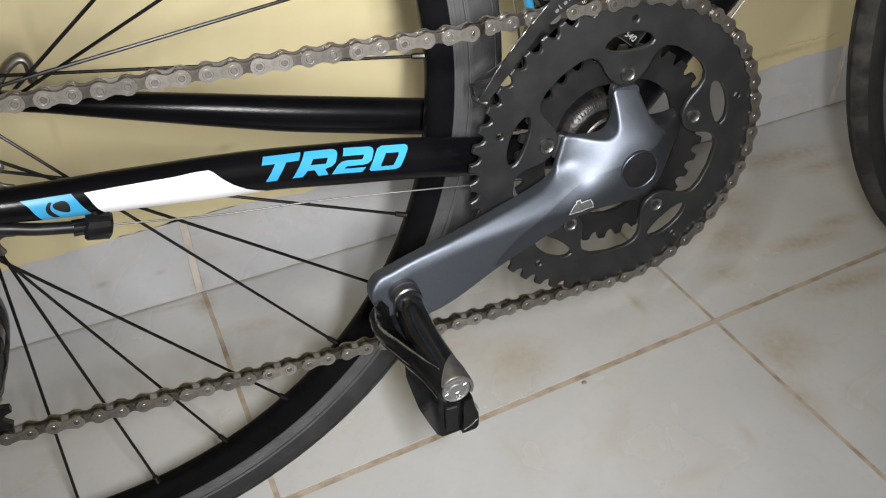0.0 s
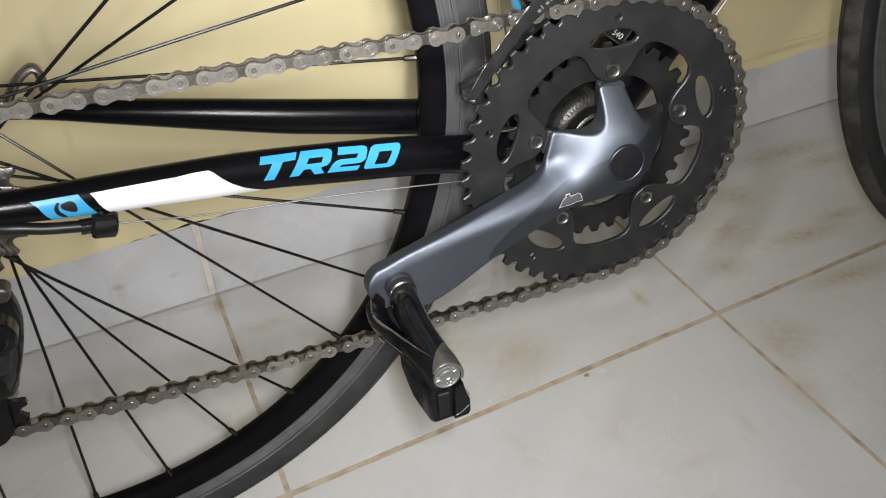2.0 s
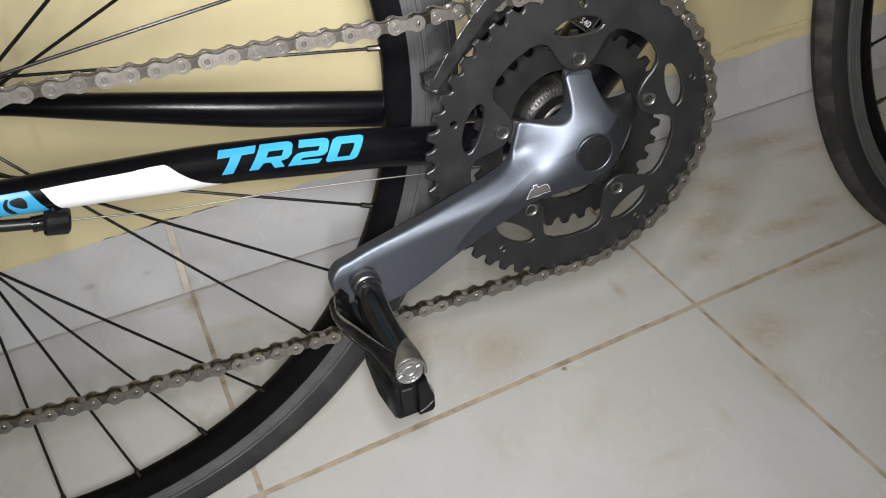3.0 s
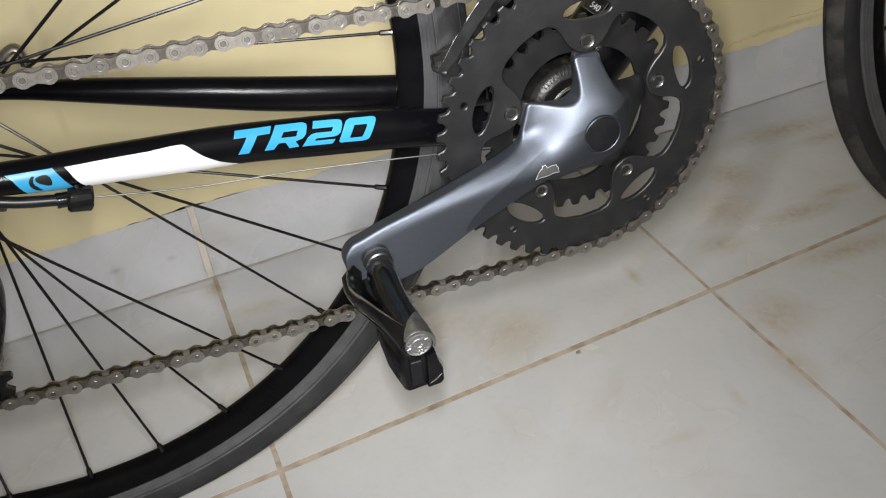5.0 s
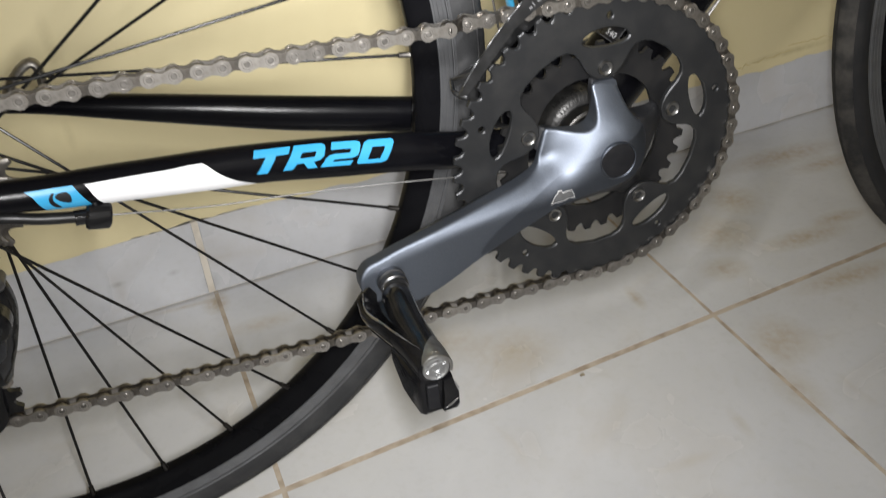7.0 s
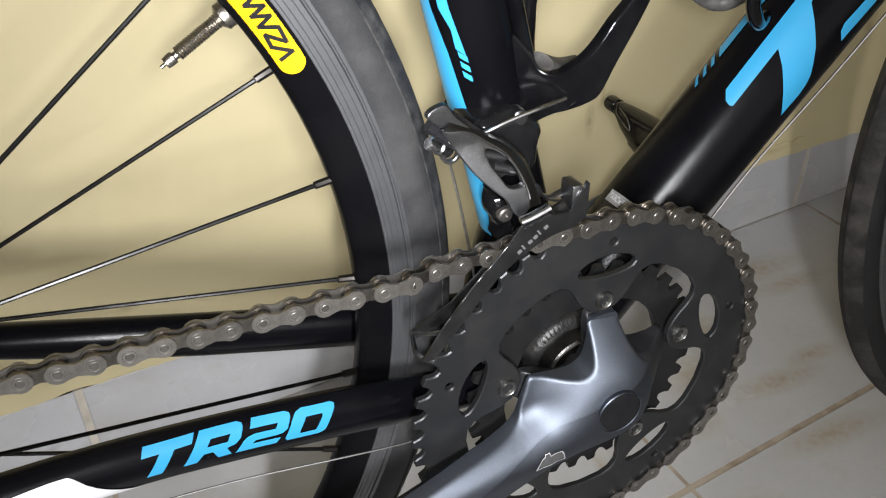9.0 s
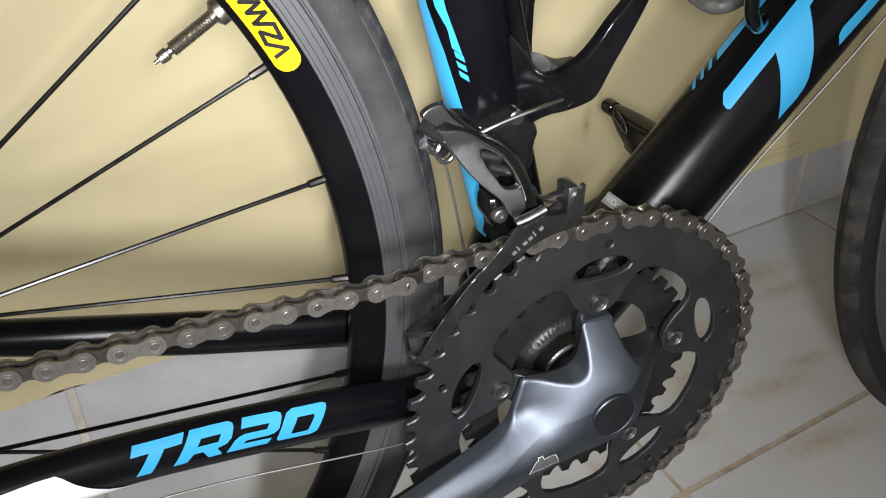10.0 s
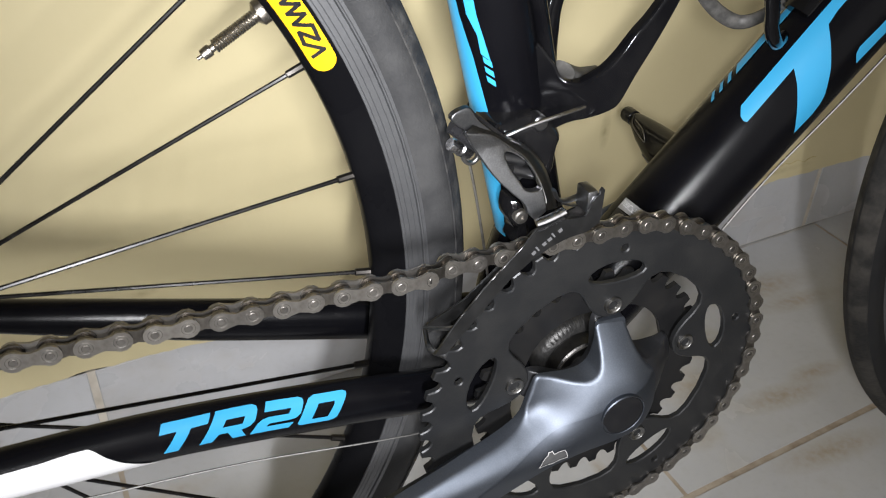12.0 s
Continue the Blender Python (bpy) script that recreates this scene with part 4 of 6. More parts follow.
def lens_hole(a, r, half_l, half_w, n=8):
    """A hole like a slim lemon, lying across the radius."""
    c, u, v = Vector((r * math.cos(a), r * math.sin(a))), Vector((-math.sin(a), math.cos(a))), Vector((math.cos(a), math.sin(a)))
    out = []
    for k in range(2 * n):
        t = math.pi * k / n
        w = half_w * (math.sin(t) if t < math.pi else math.sin(t) * 0.62)
        p = c + u * half_l * math.cos(t) + v * w
        out.append((p.x, p.y))
    return out


inner_edge = []
for k in range(5):
    # a tab to each bolt, and a wide rounded bay between two tabs
    for da, r in ((-12, 0.0540), (-8.5, 0.0500), (-4, 0.0478), (4, 0.0478), (8.5, 0.0500), (12, 0.0540), (14.2, 0.0590), (15.6, 0.0650), (17.6, 0.0700), (21, 0.0734), (26, 0.0748), (36, 0.0752), (46, 0.0748), (51, 0.0734), (54.4, 0.0700), (56.4, 0.0650), (57.8, 0.0590)):
        a = BOLTS[k] + radians(da)
        inner_edge.append((r * math.cos(a), r * math.sin(a)))
small_holes = [circle(0.0885 * math.cos(a), 0.0885 * math.sin(a), 0.0022, 12) for a in (BOLTS[k] + radians(s) for k in range(5) for s in (-1.2,))]
ring_loops = [toothed(50, R_PIN - 0.0039, R_PIN + 0.0020, PIN0 + GAP / 2), inner_edge] + [lens_hole(b, 0.0735, 0.0165, 0.0075) for b in BOLTS] + small_holes
part("big_chainring", plate(ring_loops, RING_Y - 0.0016, RING_Y + 0.0016, 0.0007), RING, crankset, "dark grey fifty-tooth chainring", angle=20)
SMALL_Y = RING_Y + 0.0085
r34 = PITCH / 2 / math.sin(math.pi / 34)
inner34 = []
for k in range(5):
    for da, r in ((-6, 0.0462), (6, 0.0462), (13, 0.0470), (18, 0.0480), (26, 0.0487), (36, 0.0490), (46, 0.0487), (54, 0.0480), (59, 0.0470)):
        a = BOLTS[k] + radians(da)
        inner34.append((r * math.cos(a), r * math.sin(a)))
part("small_chainring", plate([toothed(34, r34 - 0.0056, r34 + 0.0004, 0.05), inner34], SMALL_Y - 0.0015, SMALL_Y + 0.0015), RING_DARK, crankset, "black thirty-four-tooth inner chainring", angle=40)
bolt_bm = lathe([(0.0, 0.0030), (0.0024, 0.0030), (0.0026, -0.0004), (0.0029, -0.0009), (0.0040, -0.0011), (0.0043, -0.0014), (0.0048, -0.0014), (0.0051, -0.0008), (0.0052, 0.004)], 20)
bolt_me = mesh_of("chainring_bolt", bolt_bm, BOLT_STEEL)
for b in BOLTS:
    o = new("chainring_bolt", bolt_me)
    o.parent = crankset
    o.location = (0.055 * math.cos(b), RING_Y - 0.0016, 0.055 * math.sin(b))

# spider: five arms flush with the ring's tabs, rising to the hub
star = []
for k in range(5):
    for da, r in ((-9.0, 0.0475), (9.0, 0.0475), (13, 0.0405), (20, 0.0335), (28, 0.0302), (36, 0.0295), (44, 0.0302), (52, 0.0335), (59, 0.0405)):
        a = BOLTS[k] + radians(da)
        # the bay between the two wings is cut deeper
        if k == 3 and da > 9:
            r = 0.0200 + (r - 0.0295) * 0.7
        star.append((r * math.cos(a), r * math.sin(a)))


def hub_height(r):
    """How far the hub and its wings stand out at the radius r."""
    return lerp_table([(0.0, 0.0812), (0.0150, 0.0810), (0.0200, 0.0800), (0.0260, 0.0768), (0.0330, 0.0712), (0.0400, 0.0650), (0.0460, 0.0604), (0.0520, 0.0556), (0.2, 0.0556)], r)[0]


def spider_shape(x, z):
    r = math.hypot(x, z)
    return -(hub_height(r) - 0.0042)


part("spider", sculpted([curve2d(star, 3)], spider_shape, RING_Y + 0.0050, 0.0012, 0.002), DARK_CRANK, crankset, "dark grey five-arm spider", angle=50)

# the arm with its two wings
CA = Vector((math.cos(CRANK_ANGLE), math.sin(CRANK_ANGLE)))
CN = Vector((-CA.y, CA.x))
wing_loop = [(-0.1775, -0.0430), (-0.1765, -0.0360), (-0.1715, -0.0302), (-0.1640, -0.0278), (-0.1478, -0.0226), (-0.1180, -0.0160), (-0.0910, -0.0105), (-0.0690, -0.0062), (-0.0560, -0.0025), (-0.0495, 0.0020), (-0.0472, 0.0080), (-0.0445, 0.0160), (-0.0418, 0.0232),
             (-0.0370, 0.0232), (-0.0310, 0.0222), (-0.0240, 0.0212), (-0.0170, 0.0215), (-0.0120, 0.0245), (-0.0097, 0.0300), (-0.0086, 0.0380), (-0.0080, 0.0466), (0.0, 0.0474), (0.0080, 0.0466), (0.0102, 0.0400), (0.0125, 0.0310), (0.0165, 0.0235), (0.0222, 0.0178), (0.0240, 0.0090), (0.0215, -0.0040),
             (0.0140, -0.0140), (0.0016, -0.0180), (-0.0140, -0.0196), (-0.0290, -0.0218), (-0.0433, -0.0246), (-0.0645, -0.0338), (-0.0850, -0.0420), (-0.1117, -0.0540), (-0.1285, -0.0605), (-0.1446, -0.0645), (-0.1540, -0.0645), (-0.1640, -0.0610), (-0.1715, -0.0550), (-0.1758, -0.0490)]


def arm_shape(x, z):
    p = Vector((x, z))
    s, q = p.dot(CA), p.dot(CN)
    # s runs along the arm from the axle, q across it (plus: lower side)
    base = lerp_table([(-0.040, 0.0520), (-0.034, 0.0588), (-0.024, 0.0720), (-0.012, 0.0800), (0.0, 0.0815), (0.03, 0.0838), (0.08, 0.0865), (0.13, 0.0885), (0.18, 0.0885)], s)[0]
    top = lerp_table([(-0.03, -0.030), (0.0, -0.024), (0.02, -0.0190), (0.035, -0.0150), (0.05, -0.0138), (0.07, -0.0146), (0.09, -0.0160), (0.11, -0.0180), (0.13, -0.0196), (0.15, -0.0206), (0.18, -0.0210)], s)[0]
    bend = lerp_table([(-0.03, 0.024), (0.0, 0.024), (0.02, 0.0235), (0.035, 0.0220), (0.05, 0.0185), (0.07, 0.0135), (0.09, 0.0095), (0.11, 0.0065), (0.13, 0.0042), (0.15, 0.0030), (0.18, 0.0028)], s)[0]
    low = lerp_table([(-0.03, 0.05), (0.0, 0.06), (0.03, 0.16), (0.07, 0.18), (0.11, 0.10), (0.145, 0.0), (0.18, 0.0)], s)[0]
    d = max(0.0, q - top)
    drop = (bend - math.sqrt(max(0.0, bend * bend - (bend - d) ** 2))) * 0.95 if d < bend else 0.0
    y = base - drop - low * max(0.0, q - top - bend)
    h = hub_height(math.hypot(x, z))
    # the wings run out of the arm to the ring
    return -(0.5 * (y + h + math.sqrt((y - h) ** 2 + 0.0080 ** 2)) - 0.0028)


arm_crest = blurred(arm_shape, 0.0055)
arm = part("crank_arm", sculpted([curve2d(wing_loop, 3)], arm_crest, lambda x, z: -lerp_table([(0.0, 0.060), (0.045, 0.060), (0.060, 0.063), (0.095, 0.0700), (0.13, 0.0755), (0.18, 0.0760)], math.hypot(x, z))[0], 0.0016, 0.0015), CRANK, crankset, "grey metallic crank arm with two wings", angle=50)
# film that paints shade on the arm's curved lower face
shade_loop = curve2d([(0.0212, 0.0178), (0.0134, 0.0140), (0.0, 0.0103), (-0.0147, 0.0056), (-0.0310, 0.0), (-0.0500, -0.0085), (-0.0700, -0.0190), (-0.0880, -0.0320), (-0.0960, -0.0440), (-0.0645, -0.0324), (-0.0433, -0.0234), (-0.0290, -0.0206), (-0.0140, -0.0184), (0.0012, -0.0168), (0.0130, -0.0130), (0.0202, -0.0038), (0.0226, 0.0085)], 3)
part("dark_panel", draped([shade_loop], arm_crest, 0.0015, 0.0003), CRANK_SHADED, arm, "lower face of the crank with shade painted on")
part("axle_cap", lathe([(0.0, -0.0832), (0.0106, -0.0832), (0.0117, -0.0829), (0.0120, -0.0820), (0.0120, -0.0720)], 40, center=(0, 0, 0.0008)), CAP_BLACK, crankset, "dark plastic cap over the crank axle")
part("cap_ring", lathe([(0.0120, -0.0720), (0.0121, -0.0830), (0.0125, -0.0833), (0.0129, -0.0828), (0.0130, -0.0720)], 40, center=(0, 0, 0.0008), closed=True), CRANK_SHADED, crankset, "thin bright rim of the cap")
SCUFF_SHIFT = (0.0025, -0.0040)
scuff = [(-0.0503, -0.0151), (-0.0480, -0.0112), (-0.0462, -0.0090), (-0.0452, -0.0089), (-0.0447, -0.0068), (-0.0436, -0.0071), (-0.0423, -0.0066), (-0.0414, -0.0088), (-0.0385, -0.0081), (-0.0352, -0.0080), (-0.0338, -0.0108), (-0.0331, -0.0141), (-0.0375, -0.0139), (-0.0417, -0.0149), (-0.0460, -0.0147)]
scuff_in = [(-0.0489, -0.0145), (-0.0473, -0.0113), (-0.0459, -0.0098), (-0.0445, -0.0094), (-0.0441, -0.0080), (-0.0435, -0.0079), (-0.0427, -0.0076), (-0.0417, -0.0096), (-0.0384, -0.0087), (-0.0355, -0.0087), (-0.0344, -0.0110), (-0.0338, -0.0133), (-0.0375, -0.0133), (-0.0416, -0.0141), (-0.0459, -0.0141)]
scuff, scuff_in = ([(x + SCUFF_SHIFT[0], z + SCUFF_SHIFT[1]) for x, z in loop] for loop in (scuff, scuff_in))
scuff_in = [(x + (u - x) * 0.55, z + (w - z) * 0.55) for (x, z), (u, w) in zip(scuff, scuff_in)]
part("scuff_mark", draped([scuff, scuff_in], arm_crest, 0.002, 0.0009), SCUFF, arm, "bare metal rim of a worn-off mark")
part("scuff_patch", draped([scuff_in], arm_crest, 0.002, 0.0006), SCUFF_DULL, arm, "dull grey worn patch")
part("crank_axle", lathe([(0.0, -0.070), (0.012, -0.070), (0.012, 0.060), (0.0, 0.060)], 32), BB_METAL, crankset, "steel crank axle")
# far crank arm, pointing the other way
part("far_crank_arm", tube([(0.0, 0.058, 0.0), (0.055, 0.059, 0.0150), (0.110, 0.062, 0.0308), (0.152, 0.066, 0.0428)], lambda u: (0.006, 0.0125 - 0.002 * u), 16), CRANK, crankset, "grey crank arm on the wall side")

# ---- pedal ----
PED = Vector((0.170 * CA.x + 0.0035, 0, 0.170 * CA.y + 0.0058))
pedal = empty("pedal", bike, Matrix.Translation((PED.x, 0, PED.z)), label="black clipless pedal hanging from the crank")
part("pedal_axle", lathe([(0.0, -0.080), (0.0086, -0.0802), (0.0092, -0.0880), (0.0092, -0.0902), (0.0078, -0.0906), (0.0078, -0.0914), (0.0088, -0.0918), (0.0088, -0.0965), (0.0080, -0.0972), (0.0078, -0.0990), (0.0, -0.0990)], 32, center=(0.001, 0, 0.002)), AXLE_STEEL, pedal, "dark steel pedal axle with a ring groove")


def loft(sections):
    """A body through rings of points of equal count, closed at both ends."""
    bm = bmesh.new()
    rings = [[bm.verts.new(p) for p in ring] for ring in sections]
    n = len(rings[0])
    for a, b in zip(rings, rings[1:]):
        for k in range(n):
            bm.faces.new((a[k], a[(k + 1) % n], b[(k + 1) % n], b[k]))
    bm.faces.new(rings[0])
    bm.faces.new(rings[-1][::-1])
    return bm


def section(y, pts, n=4):
    return [(x, y, z) for x, z in curve2d(pts, n)]


# barrel round the axle, open towards the left arm
barrel = [(-0.0980, 0.0082), (-0.1000, 0.0090), (-0.1100, 0.0086), (-0.1250, 0.0078), (-0.1400, 0.0076), (-0.1520, 0.0082), (-0.1640, 0.0092), (-0.1722, 0.0094), (-0.1730, 0.0088)]
part("barrel", loft([[(0.0004 + r * math.cos(a) * ((1.0 + 0.30 * math.sin(math.pi * min(1.0, max(0.0, (-y - 0.098) / 0.062)))) if math.cos(a) < 0 else 0.93), y, r * math.sin(a) - 0.0010) for a in (math.tau * k / 28 for k in range(28))] for y, r in barrel]), PEDAL_BLACK, pedal, "glossy black pedal barrel", angle=60)
# left arm with a sharp worn ridge: (y, ridge, outer, bottom, inner)
frame_arm = [(-0.0965, (-0.0150, 0.0075), (-0.0185, 0.0060), (-0.0170, -0.0030), (-0.0110, 0.0010)),
             (-0.1000, (-0.0200, 0.0062), (-0.0238, 0.0035), (-0.0222, -0.0070), (-0.0120, -0.0030)),
             (-0.1060, (-0.0212, 0.0010), (-0.0238, -0.0030), (-0.0205, -0.0125), (-0.0110, -0.0065)),
             (-0.1140, (-0.0192, 0.0000), (-0.0212, -0.0050), (-0.0170, -0.0160), (-0.0080, -0.0085)),
             (-0.1240, (-0.0160, 0.0018), (-0.0170, -0.0060), (-0.0135, -0.0165), (-0.0050, -0.0080)),
             (-0.1360, (-0.0107, 0.0010), (-0.0128, -0.0055), (-0.0110, -0.0150), (-0.0020, -0.0080)),
             (-0.1480, (-0.0066, 0.0022), (-0.0102, -0.0040), (-0.0092, -0.0130), (-0.0010, -0.0060)),
             (-0.1600, (-0.0040, 0.0052), (-0.0094, -0.0020), (-0.0084, -0.0110), (0.0, -0.0060)),
             (-0.1715, (-0.0050, 0.0060), (-0.0095, 0.0), (-0.0078, -0.0100), (0.0, -0.0060))]

lift = [0.0, 0.15, 0.5, 0.9, 1.0, 1.0, 0.9, 0.5, 0.0]
frame_arm = [(r[0] - 0.008 * k, *[(x - 0.0022 * k, z + 0.0055 * k) for x, z in r[1:]]) for r, k in zip(frame_arm, lift)]


def arm_ring(y, ridge, outer, bottom, inner):
    r, o, b, i = (Vector(p) for p in (ridge, outer, bottom, inner))
    pts = [r, r * 0.45 + o * 0.55 + (o - b) * 0.06, o, o * 0.5 + b * 0.5 + (o - i) * 0.10, b, b * 0.5 + i * 0.5, i, i * 0.4 + r * 0.6 + (i - r) * 0.12]
    return [(p.x, y, p.y) for p in pts]


arm_rows = []
for a, b in zip(frame_arm, frame_arm[1:]):
    for k in range(3):
        t = k / 3
        arm_rows.append(arm_ring(a[0] + (b[0] - a[0]) * t, *[Vector(p) * (1 - t) + Vector(q) * t for p, q in zip(a[1:], b[1:])]))
arm_rows.append(arm_ring(*frame_arm[-1]))
part("frame_arm", loft(arm_rows), PEDAL_BLACK, pedal, "glossy black pedal arm with a worn ridge", angle=42)
# worn ridge; its steel colour also paints the glossy highlight
ridge_pts = [(r[1][0], r[0], r[1][1] + 0.0001) for r in frame_arm[1:-1]]
part("worn_ridge", tube(ridge_pts, lambda u: (0.0010 * math.sin(math.pi * min(max(u, 0.06), 0.97)) ** 0.7 * (1.15 - 0.7 * u), 0.0006), 8), STEEL, pedal, "worn ridge with its highlight painted bright")
# grey strip paints the lit, worn sheen on the barrel's right side
part("worn_side", tube([(0.0078, -0.1000, 0.0012), (0.0074, -0.1120, 0.0014), (0.0066, -0.1260, 0.0016), (0.0066, -0.1400, 0.0018), (0.0074, -0.1540, 0.0020)], lambda u: (0.0006, 0.0014 + 0.0012 * u), 10, side=(1, 0, 0)), CAP_STEEL, pedal, "grey worn sheen painted along the barrel's side")
part("worn_edge", tube([(r[3][0] * 0.25 + r[2][0] * 0.75 - 0.0004, r[0], r[3][1] * 0.25 + r[2][1] * 0.75) for r in frame_arm[1:6]], lambda u: (0.0005, 0.0007 * math.sin(math.pi * min(max(u, 0.05), 0.95)) * (0.4 + abs(math.sin(u * 11)))), 8), STEEL, pedal, "bright scraped outer edge")
part("web", loft([section(y, [(a, b), (a + 0.001, b - 0.006), (0.0040, -0.0095), (0.0040, -0.0035)], 3) for y, a, b in ((-0.0985, -0.0150, -0.0040), (-0.1000, -0.0160, -0.0045), (-0.1140, -0.0150, -0.0075), (-0.1260, -0.0110, -0.0070), (-0.1400, -0.0080, -0.0060), (-0.1550, -0.0060, -0.0050))]), PEDAL_BLACK, pedal, "black web between barrel and arm", angle=50)
# silver collar over the upper half of the end
part("end_collar", loft([[(r * math.cos(radians(a)) * 0.97 + 0.0004, y, r * math.sin(radians(a)) - 0.0008) for a in [w0 + (w1 - w0) * k / 14 for k in range(15)]] + [((r - 0.0016) * math.cos(radians(a)) * 0.97 + 0.0004, y, (r - 0.0016) * math.sin(radians(a)) - 0.0008) for a in [w1 + (w0 - w1) * k / 14 for k in range(15)]] for y, r, w0, w1 in ((-0.1530, 0.0084, 20, 50), (-0.1570, 0.0091, 0, 74), (-0.1630, 0.0098, -14, 104), (-0.1700, 0.0101, -20, 132), (-0.1736, 0.0100, -22, 146), (-0.1742, 0.0096, -22, 146))]), COLLAR, pedal, "worn silver collar over the end", angle=55)
cap_prof = [(0.0, -0.1732), (0.0020, -0.1733), (0.0024, -0.1738), (0.0036, -0.1739), (0.0041, -0.1736), (0.0060, -0.1737), (0.0066, -0.1741), (0.0075, -0.1739), (0.0079, -0.1720), (0.0079, -0.1690)]
part("end_cap", lathe(cap_prof, 36, center=(0.0003, 0, -0.0004)), CAP_STEEL, pedal, "bright end cap with fine radial notches")
notch_me = mesh_of("notch", bevelled_box((-0.0004, -0.1741, 0.0044), (0.0004, -0.1733, 0.0066), 0.0001, 1), CAP_STEEL)
for k in (0, 1, 2, 5, 6, 7, 10, 11, 12):
    o = new("notch", notch_me)
    o.parent = pedal
    o.matrix_local = Matrix.Translation((0.0003, 0, -0.0004)) @ Matrix.Rotation(math.tau * (k + 0.6) / 15, 4, "Y")
# the platform hangs below the barrel
plat_rows = [(-0.1285, -0.0128, -0.0238, 0.0040), (-0.1300, -0.0138, -0.0252, 0.0060), (-0.1400, -0.0138, -0.0285, 0.0066), (-0.1500, -0.0136, -0.0316, 0.0070), (-0.1600, -0.0120, -0.0332, 0.0070), (-0.1700, -0.0102, -0.0342, 0.0072), (-0.1716, -0.0092, -0.0334, 0.0066)]


def platform_ring(y, left, low, right):
    pts = [(left + 0.0012, -0.0080), (left, -0.0100), (left, low + 0.0016), (left + 0.0014, low), (right - 0.0012, low + 0.0008), (right, low + 0.0020), (right, -0.0100), (right - 0.0020, -0.0075)]
    return [(x, y, z) for x, z in pts]


part("platform", loft([platform_ring(*r) for r in plat_rows]), PEDAL_BLACK, pedal, "black hanging platform", angle=30)
part("front_hook", loft([[(x * k + 0.0062 * (1 - k), y, z) for x, z in ((0.0035, -0.0090), (0.0030, -0.0225), (0.0022, -0.0318), (0.0105, -0.0312), (0.0122, -0.0290), (0.0124, -0.0210), (0.0104, -0.0150), (0.0090, -0.0080))] for y, k in ((-0.1480, 0.90), (-0.1500, 1.0), (-0.1735, 1.0), (-0.1750, 0.92))]), PEDAL_BLACK, pedal, "black front hook", angle=30)
part("hook_scrape", tube([(0.0032, -0.1752, -0.0290), (0.0070, -0.1753, -0.0272), (0.0112, -0.1751, -0.0240)], lambda u: (0.0003, 0.0006 * math.sin(math.pi * min(max(u, 0.05), 0.95))), 6), STEEL, pedal, "bright scratch on the hook")
part("hook_scrape", tube([(0.0090, -0.1750, -0.0100), (0.0108, -0.1752, -0.0150), (0.0126, -0.1740, -0.0190)], lambda u: (0.0003, 0.0006 * math.sin(math.pi * min(max(u, 0.05), 0.95))), 6), STEEL, pedal, "bright scratch on the hook")
part("spring_plate", bevelled_box((-0.0060, -0.1738, -0.0290), (0.0010, -0.1712, -0.0120), 0.0006, 1), CAP_BLACK, pedal, "recessed black plate with tension marks")

# ---- chain ----
chain = empty("chain", bike, label="used steel chain with brown grime")


def link_loop(half):
    """A figure-eight side plate, one pitch long, with a waist."""
    out = []
    for cx, turn in ((PITCH / 2, -128), (-PITCH / 2, 52)):
        out += [(cx + half * math.cos(radians(turn + 256 * k / 9)), half * math.sin(radians(turn + 256 * k / 9))) for k in range(10)]
        out.append((0.0, half * (0.60 if cx > 0 else -0.60)))
    return out


def link_plate(half, y0, y1):
    bm = filled([link_loop(half)])
    r = bmesh.ops.extrude_face_region(bm, geom=bm.faces[:])
    far = {g for g in r["geom"] if isinstance(g, bmesh.types.BMVert)}
    for v in bm.verts:
        v.co.y = y1 if v in far else y0
    rim = [e for e in bm.edges if len(e.link_faces) == 2 and e.calc_face_angle(0.0) > 1.2 and abs(e.verts[0].co.y - e.verts[1].co.y) < 1e-7]
    bmesh.ops.bevel(bm, geom=rim, offset=0.00028, segments=1, affect="EDGES")
    return bm


outer_me = [mesh_of("outer_plate", link_plate(0.0046, y, y + 0.0010), CHAIN) for y in (-0.0038, 0.0028)]
inner_me = [mesh_of("inner_plate", link_plate(0.0045, y, y + 0.0010), CHAIN_INNER) for y in (-0.0024, 0.0014)]
pin_bm = lathe([(0.0, -0.00402), (0.0015, -0.00402), (0.0017, -0.00385), (0.0017, 0.0039), (0.0, 0.0040)], 12)
lathe([(0.0026, -0.00379), (0.0027, -0.00383), (0.0028, -0.00383), (0.0029, -0.00379)], 14, closed=True, bm=pin_bm)
pin_me = mesh_of("pin", pin_bm, CHAIN_PIN, angle=15)
roller_me = mesh_of("roller", lathe([(0.0018, -0.0017), (0.0038, -0.0017), (0.0038, 0.0017), (0.0018, 0.0017)], 12, closed=True), CHAIN_DARK)

top_dir = Vector((math.cos(-0.0187), -0.019, math.sin(-0.0187))).normalized()
top = [Vector((-0.1399, -0.061, 0.1008)) + top_dir * PITCH * k for k in range(-23, 10)]
pins = []
for q in top:
    lift = 0.0022 * max(0.0, (q.x + 0.08) / 0.08)
    pins.append(Vector((q.x, max(q.y, RING_Y) if q.x > -0.1 else q.y, q.z + lift)))
a = math.atan2(pins[-1].z, pins[-1].x) - GAP
while a > radians(-98):
    pins.append(Vector((R_PIN * math.cos(a), RING_Y, R_PIN * math.sin(a))))
    a -= GAP
JOCKEY = Vector((-0.4095, -0.0555, -0.0775))
JOCKEY_R = 0.0225
low_end = Vector((JOCKEY.x + 0.002, JOCKEY.y, JOCKEY.z - JOCKEY_R + 0.006))
